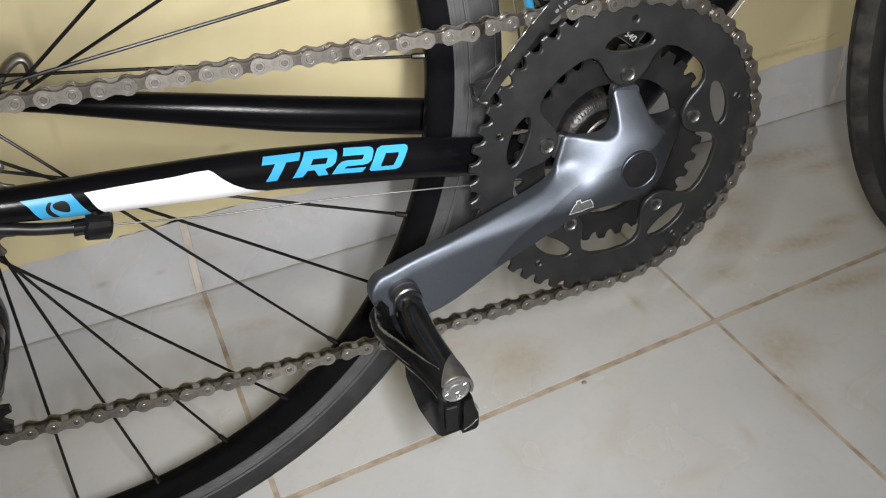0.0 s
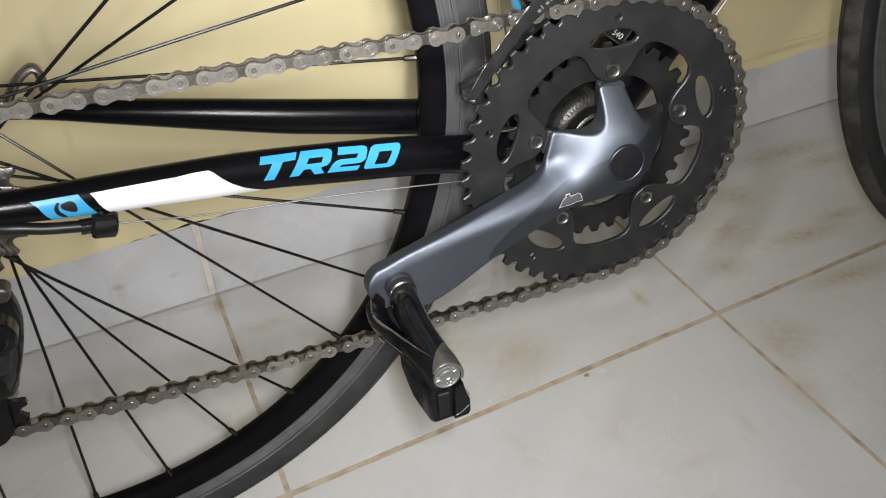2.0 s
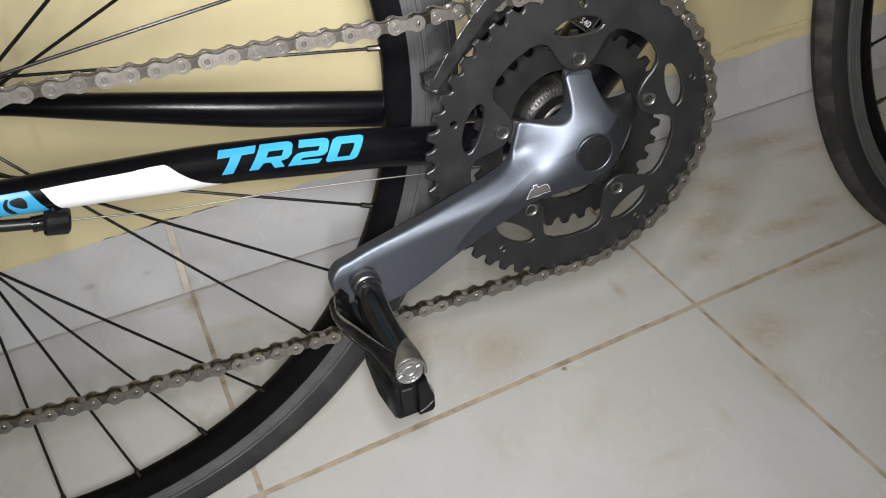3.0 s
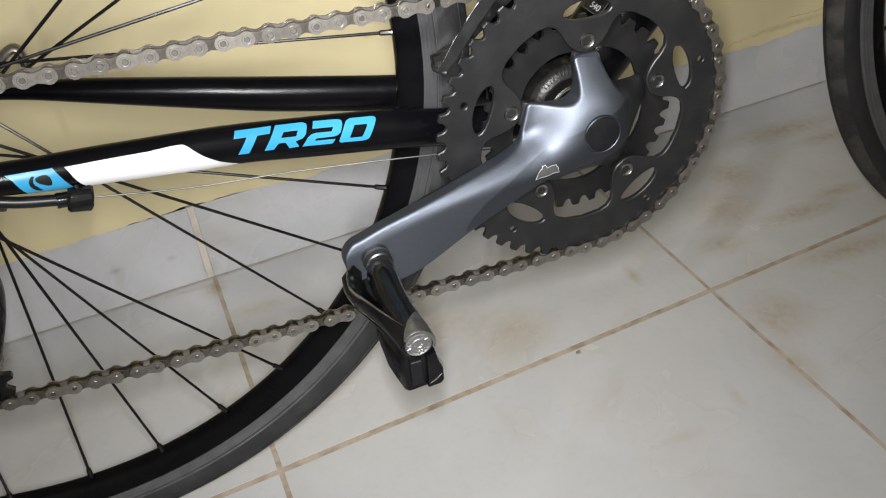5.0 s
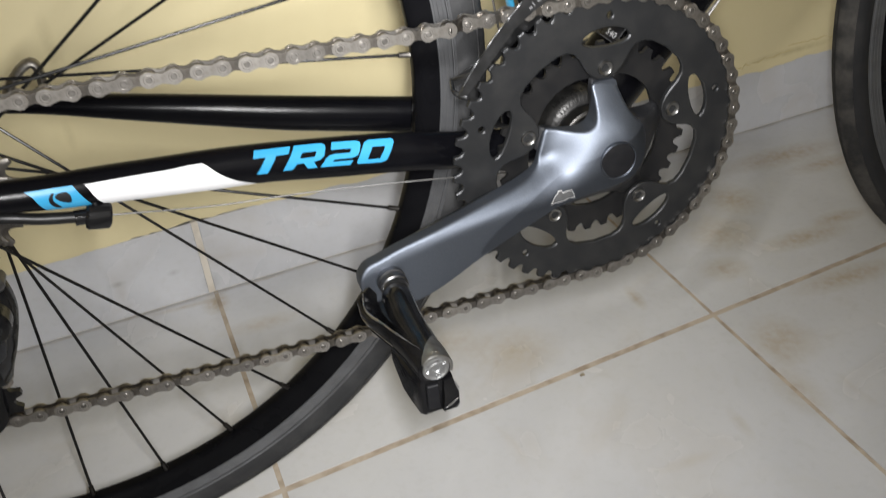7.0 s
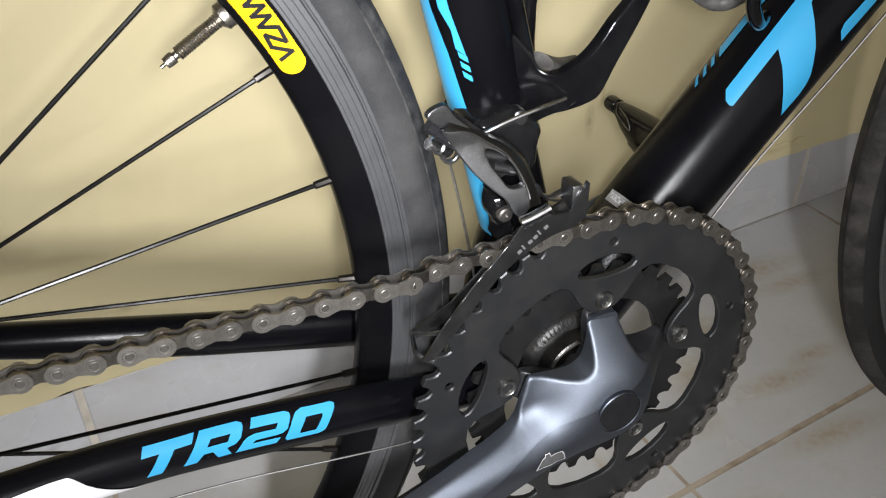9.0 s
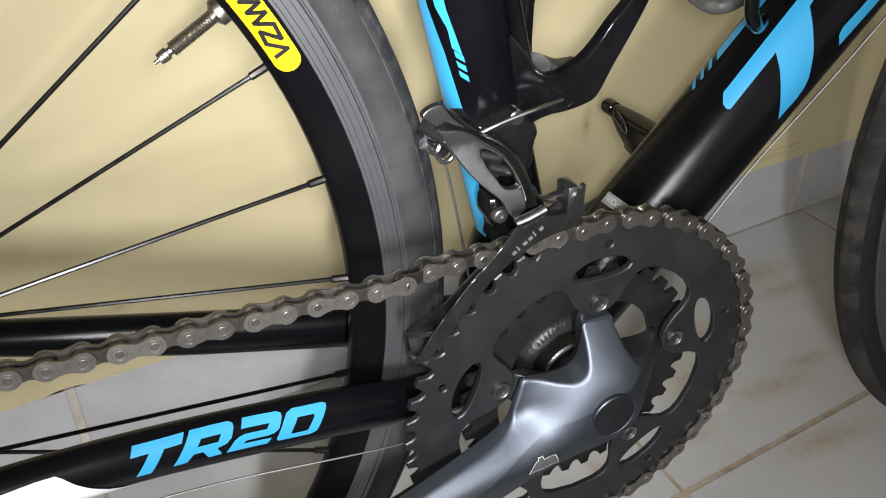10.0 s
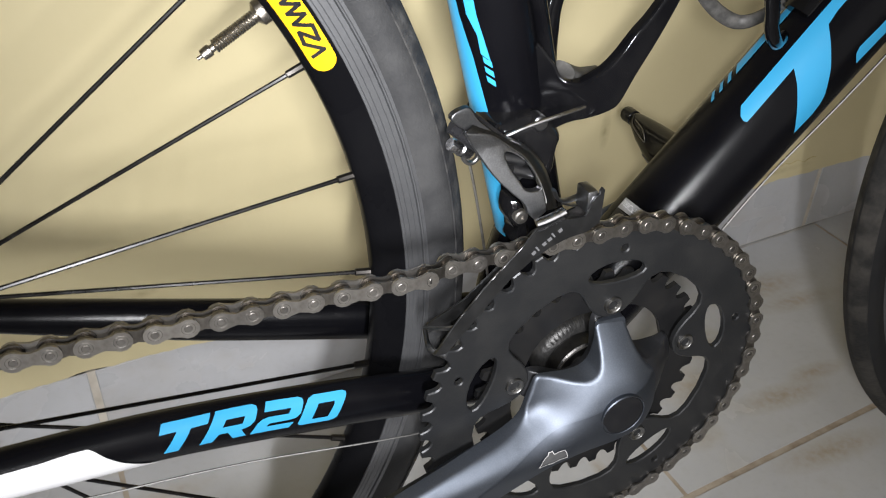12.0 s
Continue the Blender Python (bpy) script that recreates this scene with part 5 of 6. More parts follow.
low_start = pins[-1]
count = round((low_end - low_start).length / PITCH)
for k in range(1, count + 1):
    q = low_start + (low_end - low_start) * k / count
    q.z -= 0.0035 * math.sin(math.pi * k / count)
    pins.append(q)
for k in range(1, 8):
    b = radians(-90 - 33 * k)
    pins.append(Vector((JOCKEY.x + JOCKEY_R * math.cos(b), JOCKEY.y, JOCKEY.z + JOCKEY_R * math.sin(b))))
for k, (p, q) in enumerate(zip(pins, pins[1:])):
    d = (q - p).normalized()
    s = Vector((0, 1, 0)) - d * d.y
    s.normalize()
    m = Matrix.Translation((p + q) / 2) @ Matrix((d, s, d.cross(s))).transposed().to_4x4()
    for me in (outer_me if k % 2 else inner_me):
        o = new("outer_plate" if k % 2 else "inner_plate", me)
        o.parent = chain
        o.matrix_local = m
    mp = Matrix.Translation(p) @ Matrix((d, s, d.cross(s))).transposed().to_4x4()
    for n, me in (("pin", pin_me), ("roller", roller_me)):
        o = new(n, me)
        o.parent = chain
        o.matrix_local = mp

# ---- cassette and rear derailleur ----
cassette = empty("cassette", bike, Matrix.Translation(HUB), label="worn steel cassette of eight sprockets")
for k, (t, y) in enumerate(((23, -0.0490), (21, -0.0555), (19, -0.0600), (17, -0.0645), (16, -0.0690), (15, -0.0735))):
    r = PITCH / 2 / math.sin(math.pi / t)
    holes = [circle((r - 0.012) * math.cos(c), (r - 0.012) * math.sin(c), 0.0042 if t > 20 else 0.0025, 12) for c in (math.tau * j / 8 + 0.3 * k for j in range(8))]
    part("sprocket", plate([toothed(t, r - 0.0034, r + 0.0026, 0.12 * k, 0.11), circle(0, 0, 0.015, 24), *holes], y - 0.0010, y + 0.0010, 0.0004), CASSETTE_STEEL, cassette, angle=40)
part("lock_ring", lathe([(0.010, -0.0790), (0.0150, -0.0795), (0.0155, -0.0770), (0.0155, -0.0500), (0.010, -0.0500)], 28, closed=True), CASSETTE_STEEL, cassette)

derailleur = empty("rear_derailleur", bike, label="black rear derailleur below the cassette")
jock = toothed(11, JOCKEY_R - 0.0052, JOCKEY_R + 0.0004, 0.1, 0.12)
part("jockey_wheel", plate([[(x + JOCKEY.x, z + JOCKEY.z) for x, z in jock]], JOCKEY.y - 0.002, JOCKEY.y + 0.002), PEDAL_BLACK, derailleur, "black toothed jockey wheel")
part("jockey_wheel", plate([[(x + JOCKEY.x - 0.022, z + JOCKEY.z + 0.052) for x, z in jock]], JOCKEY.y - 0.002, JOCKEY.y + 0.002), PEDAL_BLACK, derailleur, "black toothed jockey wheel")
part("jockey_bolt", lathe([(0.0, -0.0105), (0.0030, -0.0105), (0.0040, -0.0095), (0.0042, -0.005)], 16, center=JOCKEY), STEEL, derailleur, "bright jockey bolt")
cage_loop = curve2d([(-0.421, -0.094), (-0.4085, -0.0985), (-0.3985, -0.0900), (-0.3965, -0.076), (-0.3935, -0.0625), (-0.3900, -0.045), (-0.392, -0.020), (-0.420, -0.004), (-0.446, -0.018), (-0.434, -0.060)], 4)
part("cage_plate", plate([cage_loop], JOCKEY.y - 0.0065, JOCKEY.y - 0.0045, 0.0006), PEDAL_BLACK, derailleur, "black cage plate")
part("cage_plate", plate([cage_loop], JOCKEY.y + 0.0050, JOCKEY.y + 0.0070, 0.0006), PEDAL_BLACK, derailleur, "black cage plate")
body_loop = curve2d([(-0.3800, 0.0225), (-0.3700, 0.0120), (-0.3672, -0.0040), (-0.3700, -0.0200), (-0.3780, -0.0400), (-0.3880, -0.0520), (-0.4250, -0.0450), (-0.4400, -0.0050), (-0.4150, 0.0240)], 4)
part("body", moulded(body_loop, lambda x, z: -0.0830 + 0.010 * max(0.0, (x + 0.385) / 0.02), -0.062, 0.006, 0.005), PEDAL_BLACK, derailleur, "black derailleur body")
part("pivot", lathe([(0.0, -0.0050), (0.0034, -0.0050), (0.0044, -0.0040), (0.0046, 0.006)], 18, center=(-0.3695, -0.0770, 0.0155)), AXLE_STEEL, derailleur, "grey pivot pin")
part("knuckle", lathe([(0.0, -0.0925), (0.0060, -0.0925), (0.0068, -0.0915), (0.0100, -0.0910), (0.0112, -0.0895), (0.0114, -0.0800)], 28, center=(-0.3790, 0, -0.0045)), PEDAL_BLACK, derailleur, "black round knuckle")
part("outer_link", sculpted([curve2d([(-0.3900, -0.0020), (-0.3770, -0.0120), (-0.3760, -0.0220), (-0.3805, -0.0300), (-0.3917, -0.0305), (-0.4150, -0.0250), (-0.4150, -0.0050)], 4)], lambda x, z: -0.0862, -0.080, 0.0012, 0.003), DARK_CRANK, derailleur, "dark grey outer link")
# the pedal on the wall side, above and behind the down tube
FAR = Vector((0.1525, 0, 0.0438))
far_pedal = empty("pedal", bike, Matrix.Translation(FAR), label="black clipless pedal on the wall side of the bicycle")
body_rings = []
for y, up, down, wide, push in ((0.078, 0.0070, 0.0070, 0.0070, 0.0), (0.084, 0.0075, 0.0160, 0.0085, 0.0), (0.098, 0.0075, 0.0240, 0.0100, -0.003), (0.112, 0.0074, 0.0230, 0.0100, -0.004), (0.126, 0.0068, 0.0180, 0.0095, -0.003), (0.138, 0.0062, 0.0130, 0.0080, -0.002), (0.147, 0.0056, 0.0080, 0.0062, 0.0), (0.151, 0.0050, 0.0054, 0.0052, 0.0)):
    body_rings.append([(push * max(0.0, -math.sin(a)) + wide * math.cos(a), y, (up if math.sin(a) > 0 else down) * math.sin(a)) for a in (math.tau * q / 20 for q in range(20))])
part("pedal_body", loft(body_rings), PEDAL_BLACK, far_pedal, angle=50)
part("end_cap", lathe([(0.0048, 0.1505), (0.0058, 0.1515), (0.0060, 0.1600), (0.0054, 0.1622), (0.0038, 0.1632), (0.0, 0.1634)], 24), PEDAL_BLACK, far_pedal, "round black cap on the pedal's end")
part("clip_wire", tube([(-0.0030, 0.148, 0.0052), (-0.0080, 0.142, 0.0010), (-0.0102, 0.130, -0.0020), (-0.0105, 0.121, -0.0040), (-0.0098, 0.126, 0.0030), (-0.0070, 0.140, 0.0050)], 0.0005, 8), BOLT_STEEL, far_pedal, "thin steel clip wire")
part("clip_wire", tube([(-0.0130, 0.118, -0.0120), (-0.0138, 0.106, -0.0150), (-0.0130, 0.094, -0.0180)], 0.0007, 8), BOLT_STEEL, far_pedal, "thin steel clip wire")
# dropout and the quick-release lever on the wall side
part("dropout", plate([curve2d([(-0.414, 0.075), (-0.398, 0.082), (-0.380, 0.074), (-0.376, 0.060), (-0.386, 0.046), (-0.400, 0.030), (-0.410, 0.035), (-0.412, 0.055)], 4)], -0.072, -0.066, 0.001), PAINT, bike, "black dropout plate")
part("quick_release_lever", tube([(-0.3590, 0.072, 0.0600), (-0.3535, 0.072, 0.0680), (-0.3464, 0.072, 0.0755), (-0.3402, 0.072, 0.0792), (-0.3362, 0.072, 0.0785), (-0.3346, 0.072, 0.0735), (-0.3350, 0.072, 0.0640)], lambda u: (0.0050, 0.0032), 12), DULL_STEEL, bike, "grey looped quick-release lever")


# ---- front derailleur ----
fd = empty("front_derailleur", bike, label="grey front derailleur clamped to the seat tube")
st_dir = (ST_B - ST_A).normalized()
CL = ST_A + st_dir * 0.140
clamp = part("clamp_band", sweep(bmesh.new(), [CL - st_dir * 0.0125, CL - st_dir * 0.0118, CL + st_dir * 0.0105, CL + st_dir * 0.0115], lambda u: (0.0215, 0.0215) if 0.1 < u < 0.9 else (0.0205, 0.0205), 36), PLASTIC, fd, "glossy black clamp band")
part("clamp_block", moulded(curve2d([(-0.0535, 0.1465), (-0.0420, 0.1500), (-0.0320, 0.1505), (-0.0235, 0.1450), (-0.0190, 0.1380), (-0.0205, 0.1300), (-0.0225, 0.1180), (-0.0330, 0.1150), (-0.0460, 0.1320)], 4), lambda x, z: -0.0290, 0.0, 0.006, 0.002), PLASTIC, fd, "glossy black clamp block")
part("clamp_bolt", lathe([(0.0, -0.0302), (0.0030, -0.0302), (0.0038, -0.0296), (0.0040, -0.0285), (0.0040, -0.022)], 24, center=(-0.0325, 0, 0.1475)), AXLE_STEEL, fd, "steel clamp bolt")


def link_crest(x, z):
    return -0.0480 - 0.012 * max(0.0, min(1.0, (0.150 - z) / 0.04)) + 14.0 * (0.74 * x + 0.67 * z - 0.050) ** 2


crease = [(-0.0789, 0.1589), (-0.0672, 0.1559), (-0.0577, 0.1489), (-0.0502, 0.1428), (-0.0455, 0.1352), (-0.0422, 0.1259), (-0.0416, 0.1183)]
back_edge = [(-0.0700, 0.1608), (-0.0624, 0.1537), (-0.0515, 0.1478), (-0.0444, 0.1432), (-0.0375, 0.1345), (-0.0342, 0.1238), (-0.0326, 0.1150)]
crease_line = [tuple(p[:2]) for p in (Vector((q.x, q.y)) for q in smooth_path([(x, z, 0) for x, z in crease], 4))]
back_line = [tuple(p[:2]) for p in (Vector((q.x, q.y)) for q in smooth_path([(x, z, 0) for x, z in back_edge], 4))]
low_line = [tuple(p[:2]) for p in (Vector((q.x, q.y)) for q in smooth_path([(x, z, 0) for x, z in ((-0.0471, 0.1144), (-0.0505, 0.1180), (-0.0525, 0.1230), (-0.0588, 0.1292), (-0.0660, 0.1373), (-0.0750, 0.1516))], 3))]
slot = curve2d([(-0.0602, 0.1458), (-0.0581, 0.1464), (-0.0529, 0.1435), (-0.0467, 0.1367), (-0.0440, 0.1294), (-0.0458, 0.1279), (-0.0511, 0.1290), (-0.0547, 0.1345), (-0.0580, 0.1395)], 3)
link = part("outer_link", sculpted([crease_line + low_line, slot], link_crest, lambda x, z: link_crest(x, z) + 0.0035, 0.0006, 0.003), FD_GREY, fd, "grey metallic outer link with a slot", angle=50)
# flange folded back along the crease
front_row = [(x, link_crest(x, z) + 0.0001, z) for x, z in crease_line]
mid_row = [(x * 0.6 + u * 0.4, link_crest(x, z) + 0.0016, z * 0.6 + w * 0.4 + 0.0012) for (x, z), (u, w) in zip(crease_line, back_line)]
back_row = [(u, link_crest(u, w) + 0.0070, w) for u, w in back_line]
bm = bmesh.new()
rows_ = [[bm.verts.new(p) for p in row] for row in (front_row, mid_row, back_row, [(x, y + 0.002, z - 0.002) for x, y, z in back_row], [(x, y + 0.003, z - 0.002) for x, y, z in front_row])]
for a, b in zip(rows_, rows_[1:]):
    for k in range(len(a) - 1):
        bm.faces.new((a[k], a[k + 1], b[k + 1], b[k]))
# flange and tab take the darker grey as painted shade
part("link_flange", bm, FD_SHADED, link, "upper flange of the link, shaded by its colour", angle=50)
part("link_tab", sculpted([curve2d([(-0.0842, 0.1640), (-0.0828, 0.1668), (-0.0785, 0.1684), (-0.0750, 0.1680), (-0.0712, 0.1622), (-0.0650, 0.1562), (-0.0700, 0.1566), (-0.0785, 0.1590)], 3)], lambda x, z: -0.0455 + 0.10 * (z - 0.158), -0.0415, 0.0006, 0.002), FD_SHADED, link, "folded end of the link, shaded by its colour", angle=50)
for q in ((-0.0545, -0.0440, 0.1408), (-0.0495, -0.0450, 0.1340)):
    part("link_pin", tube([Vector(q) - Vector((0.0055, 0, -0.002)), Vector(q) + Vector((0.0055, 0, -0.002))], 0.0030, 14), AXLE_STEEL, fd, "dark steel pivot pin")
part("inner_link", tube([(-0.078, -0.036, 0.160), (-0.062, -0.037, 0.146), (-0.044, -0.038, 0.130)], lambda u: (0.003, 0.007), 12), DECAL_BLACK, fd, "black inner link")
# cage: outer plate bowed over the ring, a bridge and a tail
cage_out = [(-0.0536, 0.1180), (-0.0500, 0.1192), (-0.0406, 0.1222), (-0.0390, 0.1206), (-0.0373, 0.1201), (-0.0292, 0.1198), (-0.0278, 0.1225), (-0.0266, 0.1262), (-0.0248, 0.1288), (-0.0232, 0.1298), (-0.0229, 0.1318), (-0.0219, 0.1328), (-0.0208, 0.1318), (-0.0210, 0.1242), (-0.0215, 0.1150), (-0.0278, 0.1115), (-0.0370, 0.1105), (-0.0446, 0.1079), (-0.0528, 0.1039), (-0.0640, 0.0959), (-0.0732, 0.0858), (-0.0814, 0.0764), (-0.0902, 0.0668), (-0.0955, 0.0612), (-0.1010, 0.0620),
            (-0.0980, 0.0660), (-0.0940, 0.0720), (-0.0892, 0.0786), (-0.0820, 0.0872), (-0.0755, 0.0946), (-0.0700, 0.1000), (-0.0648, 0.1050), (-0.0581, 0.1120)]
part("outer_cage_plate", plate([cage_out], CAGE_Y - 0.0078, CAGE_Y - 0.0064, 0.0005), CAGE_GREY, fd, "dark grey outer cage plate")
cage_in = [(-0.018, 0.114), (-0.012, 0.110), (-0.0280, 0.0985), (-0.052, 0.083), (-0.074, 0.066), (-0.0960, 0.0590), (-0.0975, 0.0640), (-0.078, 0.0735), (-0.060, 0.089), (-0.044, 0.104)]
part("inner_cage_plate", plate([cage_in], RING_Y + 0.0064, RING_Y + 0.0076, 0.0004), CAGE_GREY, fd, "dark steel inner cage plate")
bm = bmesh.new()
fold = [[bm.verts.new(p) for p in row] for row in (((-0.0474, -0.0575, 0.1150), (-0.0405, -0.0585, 0.1168), (-0.0330, -0.0590, 0.1185)), ((-0.0478, -0.0620, 0.1156), (-0.0407, -0.0630, 0.1172), (-0.0334, -0.0635, 0.1188)),
        ((-0.0515, -0.0690, 0.1180), (-0.0450, -0.0695, 0.1198), (-0.0380, -0.0700, 0.1216)), ((-0.0529, -0.0712, 0.1172), (-0.0465, -0.0712, 0.1192), (-0.0398, -0.0712, 0.1212)))]
for a, b in zip(fold, fold[1:]):
    for k in range(2):
        bm.faces.new((a[k], a[k + 1], b[k + 1], b[k]))
bmesh.ops.solidify(bm, geom=bm.faces[:], thickness=0.0010)
part("cage_bridge", bm, STEEL, fd, "bright folded bridge of the cage", angle=50)
# bright steel stands for the white glare on the fold
part("cage_fold", tube([(-0.0533, -0.0688, 0.1208), (-0.0480, -0.0694, 0.1222), (-0.0402, -0.0698, 0.1250)], lambda u: (0.0024, 0.0015), 14), STEEL, fd, "fold over the cage, its glare put in bright steel")
part("cage_tail", sweep(bmesh.new(), smooth_path([(-0.0870, CAGE_Y - 0.007, 0.0745), (-0.0940, CAGE_Y - 0.001, 0.0705), (-0.0990, CAGE_Y + 0.009, 0.0655)], 5), lambda u: (0.0008, 0.0014), 8), BOLT_STEEL, fd, "steel tail of the cage")
part("cage_tail", sweep(bmesh.new(), smooth_path([(-0.0955, CAGE_Y - 0.007, 0.0595), (-0.1010, CAGE_Y - 0.002, 0.0620), (-0.0990, CAGE_Y + 0.009, 0.0640)], 5), lambda u: (0.0010, 0.0016), 8), CAGE_GREY, fd, "dark tail of the cage")
# raised rim shaped to give the cage's edge a highlight
part("cage_edge", tube([(x, CAGE_Y - 0.0072, z) for x, z in ((-0.0970, 0.0675), (-0.0892, 0.0788), (-0.0820, 0.0874), (-0.0755, 0.0948), (-0.0700, 0.1002), (-0.0648, 0.1052), (-0.0585, 0.1118))], lambda u: (0.0004, 0.0003 + 0.0002 * math.sin(u * 17)), 8), CAGE_GREY, fd, "thin rim added to catch a highlight on the cage's edge")
part("cage_nose", bevelled_box((-0.0284, CAGE_Y - 0.0066, 0.1200), (-0.0230, CAGE_Y + 0.0040, 0.1312), 0.0012), FD_GREY, fd, "grey folded nose of the cage")
part("nose_loop", tube([(-0.0395, -0.0580, 0.1290), (-0.0370, -0.0580, 0.1240), (-0.0330, -0.0580, 0.1222), (-0.0289, -0.0580, 0.1225), (-0.0245, -0.0585, 0.1240)], lambda u: (0.0022, 0.0008), 10), FD_GREY, fd, "grey folded lip behind the bridge")
part("nose_strip", tube([(-0.0347, -0.0580, 0.1214), (-0.0305, -0.0582, 0.1196), (-0.0267, -0.0584, 0.1189)], lambda u: (0.0016, 0.0005), 8), BOLT_STEEL, fd, "thin bright edge inside the cage")
# highlight along the crease, put in as a thin bright strip
part("link_edge", tube([(x, link_crest(x, z) - 0.0001, z) for x, z in crease_line[2:-2]], lambda u: (0.0003, 0.0003), 6, n=1), BOLT_STEEL, link, "bright line that paints the highlight on the link's crease")
part("screw_block", moulded(curve2d([(-0.0463, 0.1100), (-0.0425, 0.1098), (-0.0385, 0.1035), (-0.0350, 0.0900), (-0.0380, 0.0850), (-0.0435, 0.0860), (-0.0427, 0.0934), (-0.0468, 0.1010)], 4), lambda x, z: -0.0340, -0.020, 0.004, 0.002), PLASTIC, fd, "black screw block")
part("limit_screw", lathe([(0.0, -0.0030), (0.0010, -0.0030), (0.0012, -0.0042), (0.0030, -0.0042), (0.0036, -0.0034), (0.0036, 0.004)], 16, center=(-0.0425, -0.0325, 0.1030)), DULL_STEEL, fd, "steel limit screw")
# writing on the cage that cannot be lettered: slanted bars
for k in range(6):
    p = Vector((-0.0545 + 0.0025 * k, 0.1052 + 0.0018 * k))
    up = Vector((-0.0016, 0.0022)) * (1.0 if k in (1, 4) else 0.62)
    w = Vector((0.0017, 0.00122)) * (0.4 if k in (1, 4) else 1.0)
    part("plate_bar", plate([[tuple(p), tuple(p + w), tuple(p + w + up), tuple(p + up)]], CAGE_Y - 0.0081, CAGE_Y - 0.0077), WRITING, fd)
part("anchor_bolt", tube([(-0.0795, -0.0330, 0.1472), (-0.0790, -0.0330, 0.1469), (-0.0745, -0.0318, 0.1440), (-0.0740, -0.0317, 0.1437), (-0.0690, -0.0300, 0.1405)], lambda u: (0.0031, 0.0031) if 0.03 < u < 0.62 else ((0.0028, 0.0028) if u <= 0.03 else (0.0038, 0.0038)), 18, n=1), STEEL, fd, "steel cable anchor bolt")
part("anchor_plate", plate([circle(-0.0685, 0.1388, 0.0046, 20), circle(-0.0685, 0.1388, 0.0028, 16)], -0.0330, -0.0305, 0.0004), BOLT_STEEL, fd, "steel anchor washer")
part("derailleur_cable", tube([(-0.0735, -0.031, 0.142), (-0.0680, -0.030, 0.133), (-0.0577, -0.028, 0.0847), (-0.045, -0.02, 0.02), (-0.03, -0.005, -0.02)], 0.0007, 6), DULL_STEEL, bike, "thin steel cable to the front derailleur")
part("cable_end", tube([(-0.0560, -0.0310, 0.1438), (-0.0420, -0.0330, 0.1490), (-0.0260, -0.0330, 0.1520), (-0.0100, -0.0300, 0.1530)], lambda u: (0.0010, 0.0010), 8), STEEL, bike, "bright trimmed cable end")

# cables under the down tube
part("down_tube_cable", tube([(0.0963, -0.0200, 0.0529), (0.126, -0.0200, 0.0875), (0.1947, -0.0200, 0.1565), (0.36, -0.02, 0.34)], 0.0007, 6), STEEL, bike, "thin steel cable below the down tube")
part("down_tube_cable", tube([(0.110, 0.004, 0.0430), (0.175, 0.004, 0.1110), (0.36, 0.004, 0.312)], 0.0007, 6), DULL_STEEL, bike, "thin steel cable below the down tube")

# ---- bottle cages ----
seat_cage = tagged(empty("bottle_cage", m=BIKE), "black plastic bottle cage on the seat tube", "bottle cage", group="bottle cages")
fwd = Vector((st_dir.z, 0, -st_dir.x))
base = ST_A + st_dir * 0.150 + fwd * (ST_R + 0.003)
part("spine", tube([base + st_dir * 0.004, base + st_dir * 0.03, base + st_dir * 0.10, base + st_dir * 0.17], lambda u: (0.011 - 0.003 * u, 0.0045), 16), CAGE_PLASTIC, seat_cage, "moulded spine")
near_loop = [(-0.0235, 0.1400), (-0.0120, 0.1440), (0.0010, 0.1500), (0.0060, 0.1545), (0.0125, 0.1679), (0.0246, 0.1897), (0.0320, 0.2050), (0.0370, 0.2250), (0.0280, 0.2270), (0.0235, 0.2080), (0.0163, 0.1958), (0.0086, 0.1868), (-0.0002, 0.1739), (-0.0080, 0.1660), (-0.0130, 0.1630), (-0.0180, 0.1650), (-0.0215, 0.1720), (-0.0300, 0.1800)]


def near_face(x, z):
    return -lerp_table([(-0.030, 0.0120), (-0.020, 0.0190), (-0.008, 0.0300), (0.004, 0.0355), (0.02, 0.0370), (0.04, 0.0360)], x)[0]


near_smooth = blurred(near_face, 0.007)
part("arm", sculpted([curve2d(near_loop, 4)], near_smooth, lambda x, z: near_smooth(x, z) + 0.0055, 0.0016, 0.002), CAGE_PLASTIC, seat_cage, "broad curved glossy arm", angle=50)
wall_side = [(-0.0040, 0.012, 0.1520), (0.0010, 0.026, 0.1560), (0.0050, 0.034, 0.1660), (0.0070, 0.036, 0.1800), (0.0140, 0.037, 0.2000), (0.0250, 0.036, 0.2200), (0.020, 0.034, 0.250)]
part("arm", tube(wall_side, lambda u: (0.0030, 0.0052), 14), CAGE_PLASTIC, seat_cage, "curved arm on the wall side")
part("shelf", tube([(-0.0080, -0.004, 0.1610), (0.0010, 0.000, 0.1560), (0.0080, 0.002, 0.1535), (0.0150, 0.000, 0.1540)], lambda u: (0.0075, 0.0040), 14), DUSTY_PLASTIC, seat_cage, "dusty grey shelf that carries the bottle")

down_cage = tagged(empty("bottle_cage", m=BIKE), "black plastic bottle cage on the down tube", "bottle cage", group="bottle cages")
dt_dir = (DT_B - DT_A).normalized()
dup = Vector((-dt_dir.z, 0, dt_dir.x))
db = DT_A + dup * (DT_H + 0.0035)
part("spine", tube([db + dt_dir * 0.218, db + dt_dir * 0.23, db + dt_dir * 0.30, db + dt_dir * 0.36], lambda u: (0.010, 0.004), 14), CAGE_PLASTIC, down_cage, "moulded spine")
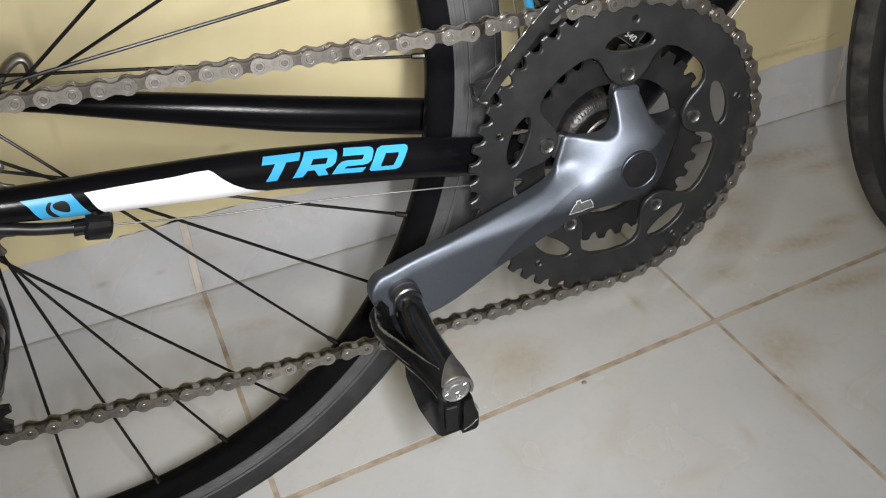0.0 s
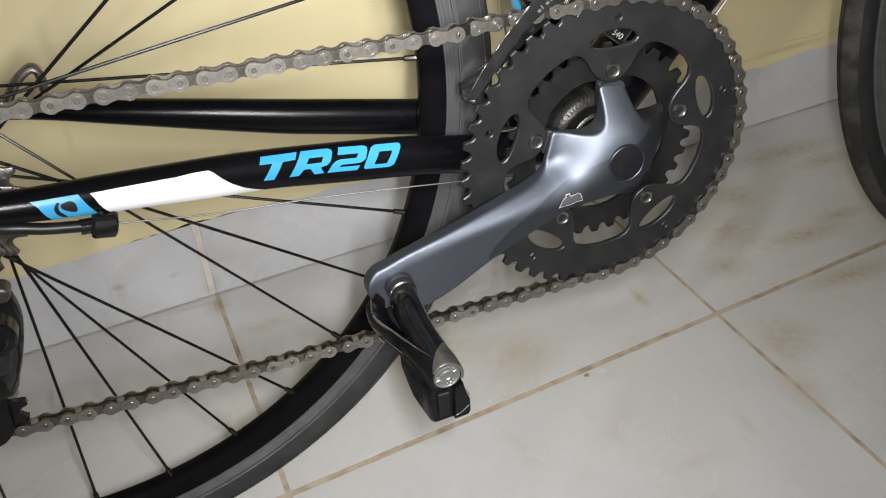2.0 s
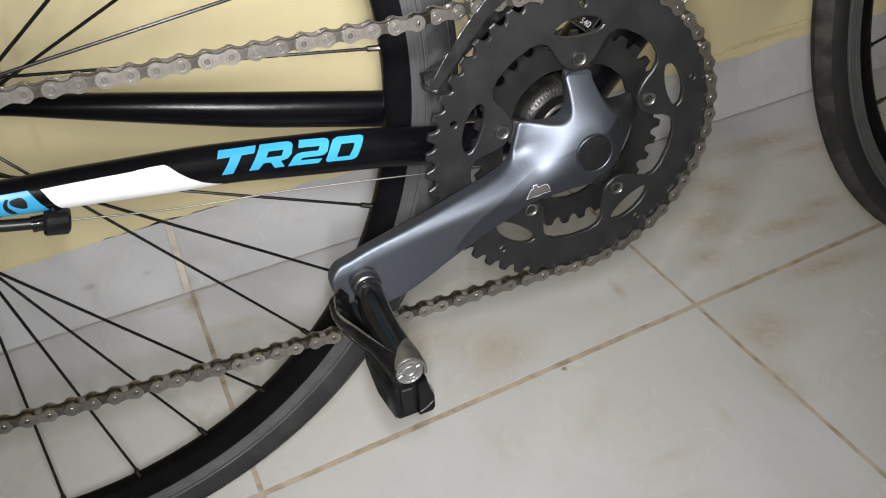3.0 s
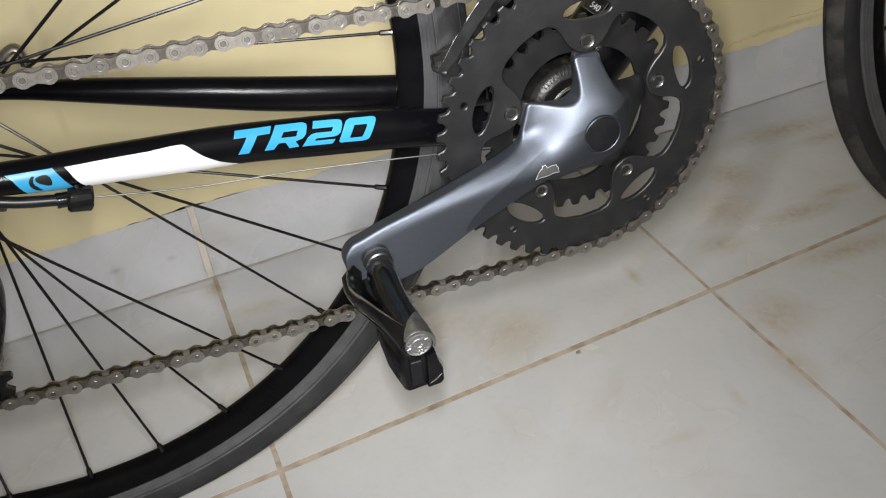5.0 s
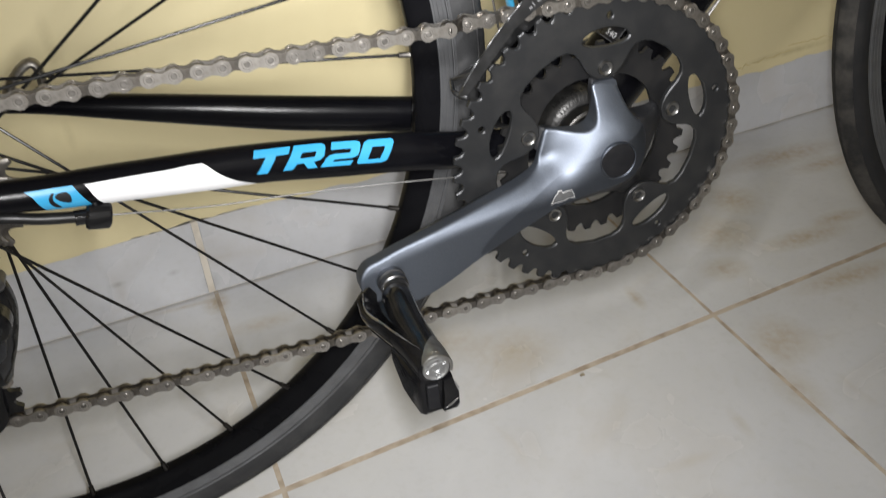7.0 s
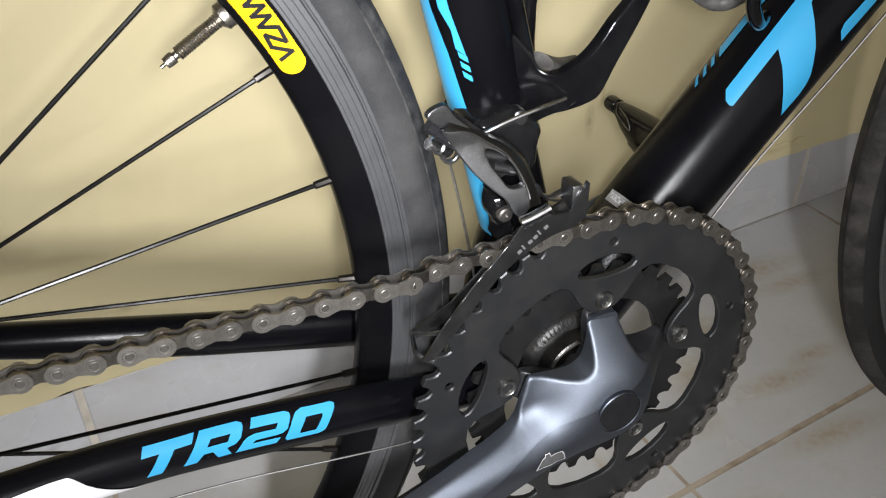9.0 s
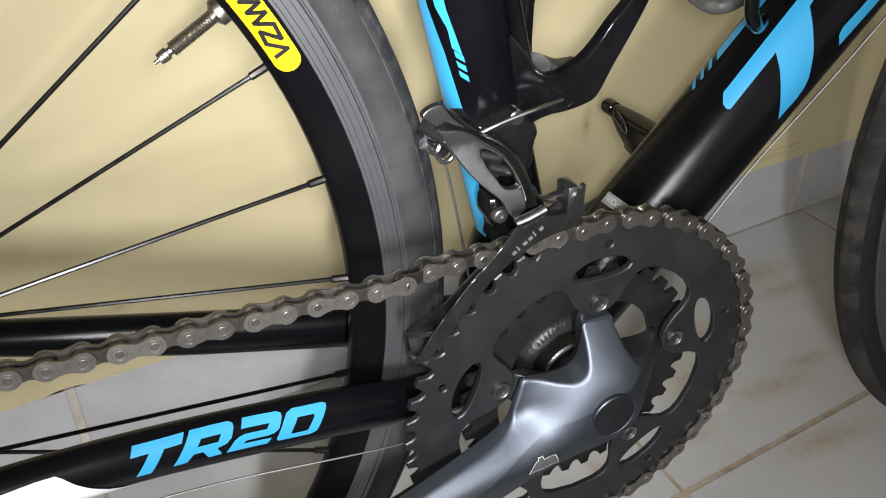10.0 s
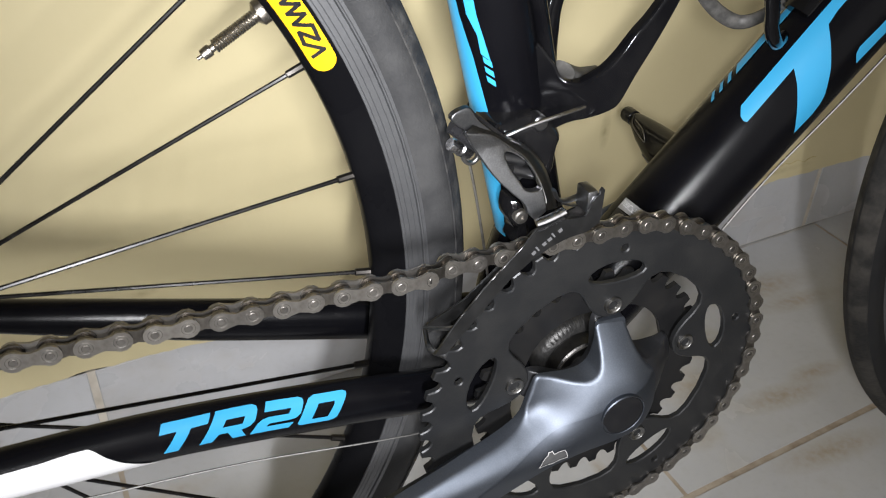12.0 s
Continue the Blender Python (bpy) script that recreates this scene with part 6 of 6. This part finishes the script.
part("arm", tube([db + dt_dir * k + dup * h + Vector((0, y, 0)) for k, h, y in ((0.225, 0.080, -0.036), (0.205, 0.058, -0.034), (0.1976, 0.043, -0.031), (0.1936, 0.033, -0.028), (0.1925, 0.0215, -0.024), (0.1950, 0.0125, -0.018), (0.2010, 0.0050, -0.011))], lambda u: (0.0030, 0.0040), 12), CAGE_PLASTIC, down_cage, "black curved arm")
part("arm", tube([db + dt_dir * k + dup * h + Vector((0, y, 0)) for k, h, y in ((0.215, 0.070, 0.038), (0.2000, 0.0400, 0.037), (0.1964, 0.0206, 0.035), (0.1975, 0.0060, 0.033), (0.2012, -0.0030, 0.030), (0.2090, -0.0050, 0.023), (0.2220, 0.0, 0.010))], lambda u: (0.0030, 0.0042), 12), DUSTY_PLASTIC, down_cage, "dusty grey curved arm on the wall side")

# ---- closing the room ----
for name, lo, hi, lab in (("wall_west", (-2.75, -3.1, 0.0), (-2.6, 0.9, 2.6), "plain pale wall"), ("wall_east", (2.8, -3.1, 0.0), (2.95, 0.9, 2.6), "plain pale wall")):
    tagged(part(name, box(bmesh.new(), lo, hi), PLAIN_PAINT), lab, "wall", kind="structure")
# unseen wall; its opening is added so the world's dim light gets in
south = bmesh.new()
for lo, hi in (((-2.6, -3.15, 0.0), (-1.7, -3.0, 2.6)), ((1.9, -3.15, 0.0), (2.8, -3.0, 2.6)), ((-1.7, -3.15, 2.25), (1.9, -3.0, 2.6))):
    box(south, lo, hi)
tagged(part("wall_south", south, PLAIN_PAINT), "plain pale unseen wall with an opening added to let light in", "wall", kind="structure")
tagged(part("ceiling", box(bmesh.new(), (-2.75, -3.15, 2.6), (2.95, 0.9, 2.72)), CEILING_PAINT), "plain white ceiling", "ceiling", kind="structure")

# ---- pieces of wall and floor, last ----
s0 = (-0.271 + 0.30) / math.cos(radians(WALL_TURN))
for k in range(-5, 7):
    a, b = s0 + k * SKIRT_W + 0.0032, s0 + (k + 1) * SKIRT_W - 0.0032
    bm = bevelled_box((a, 0.0, 0.0015), (b, 0.0105, SKIRT_H), 0.001, 1)
    part("skirting_tile", bm, SKIRT_TILE, skirting)
half = JOINT / 2
thin = 0.0023
for i in range(-7, 6):
    for j in range(-7, 2):
        c = [CROSS + ROW * (SIZE * (i + u) + du) + COL * (SIZE * (j + v) + dv_) for u, v, du, dv_ in ((0, 0, thin, half), (1, 0, -thin, half), (1, 1, -thin, -half), (0, 1, thin, -half))]
        inside = [(WALL.inverted() @ p).y for p in c]
        if min(inside) > 0.0 or min(p.y for p in c) < -2.99 or min(p.x for p in c) < -2.59 or max(p.x for p in c) > 2.79:
            continue
        if max(inside) > 0.003:
            # cut at the wall
            n = Vector((-math.sin(radians(WALL_TURN)), math.cos(radians(WALL_TURN)), 0))
            for q, base_k in ((2, 1), (3, 0)):
                d = c[q] - c[base_k]
                t = ((WALL_AT - c[base_k]).dot(n) + 0.003) / d.dot(n)
                c[q] = c[base_k] + d * min(1.0, t)
        slab("tile", c, 0.0 + 0.0004 * random.uniform(-1, 1), -0.008, TILE, floor)
# a dark speck stuck in the joint of the skirting
bm = bmesh.new()
bmesh.ops.create_icosphere(bm, subdivisions=2, radius=0.0016)
part("speck", bm, SCUFF_DULL, skirting, "dark speck of dirt in the joint", m=Matrix.Translation((0.031, 0.0028, 0.030)))
# dark crumbs lying on the tiles
CRUMB = material("dark_crumb", (0.17, 0.14, 0.09), 0.8, spots=(0.33, 0.29, 0.21), scale=500, amount=0.6)
for k, (x, y, s) in enumerate(((0.0335, 0.0193, 0.0022), (-0.055, -0.165, 0.0012))):
    bm = bmesh.new()
    bmesh.ops.create_icosphere(bm, subdivisions=2, radius=s)
    for v in bm.verts:
        v.co = Vector((v.co.x * 1.2, v.co.y * 0.7, max(v.co.z, -0.4 * s) * 0.7)) * (1 + 0.5 * noise.noise(v.co * 700 + Vector((k, 0, 0))))
    lo = min(v.co.z for v in bm.verts)
    tagged(part("crumb", bm, CRUMB, m=Matrix.Translation((x, y, 0.0005 - lo))), "small dark crumb of dirt on the tiled floor", "dirt", group="crumbs on the floor")
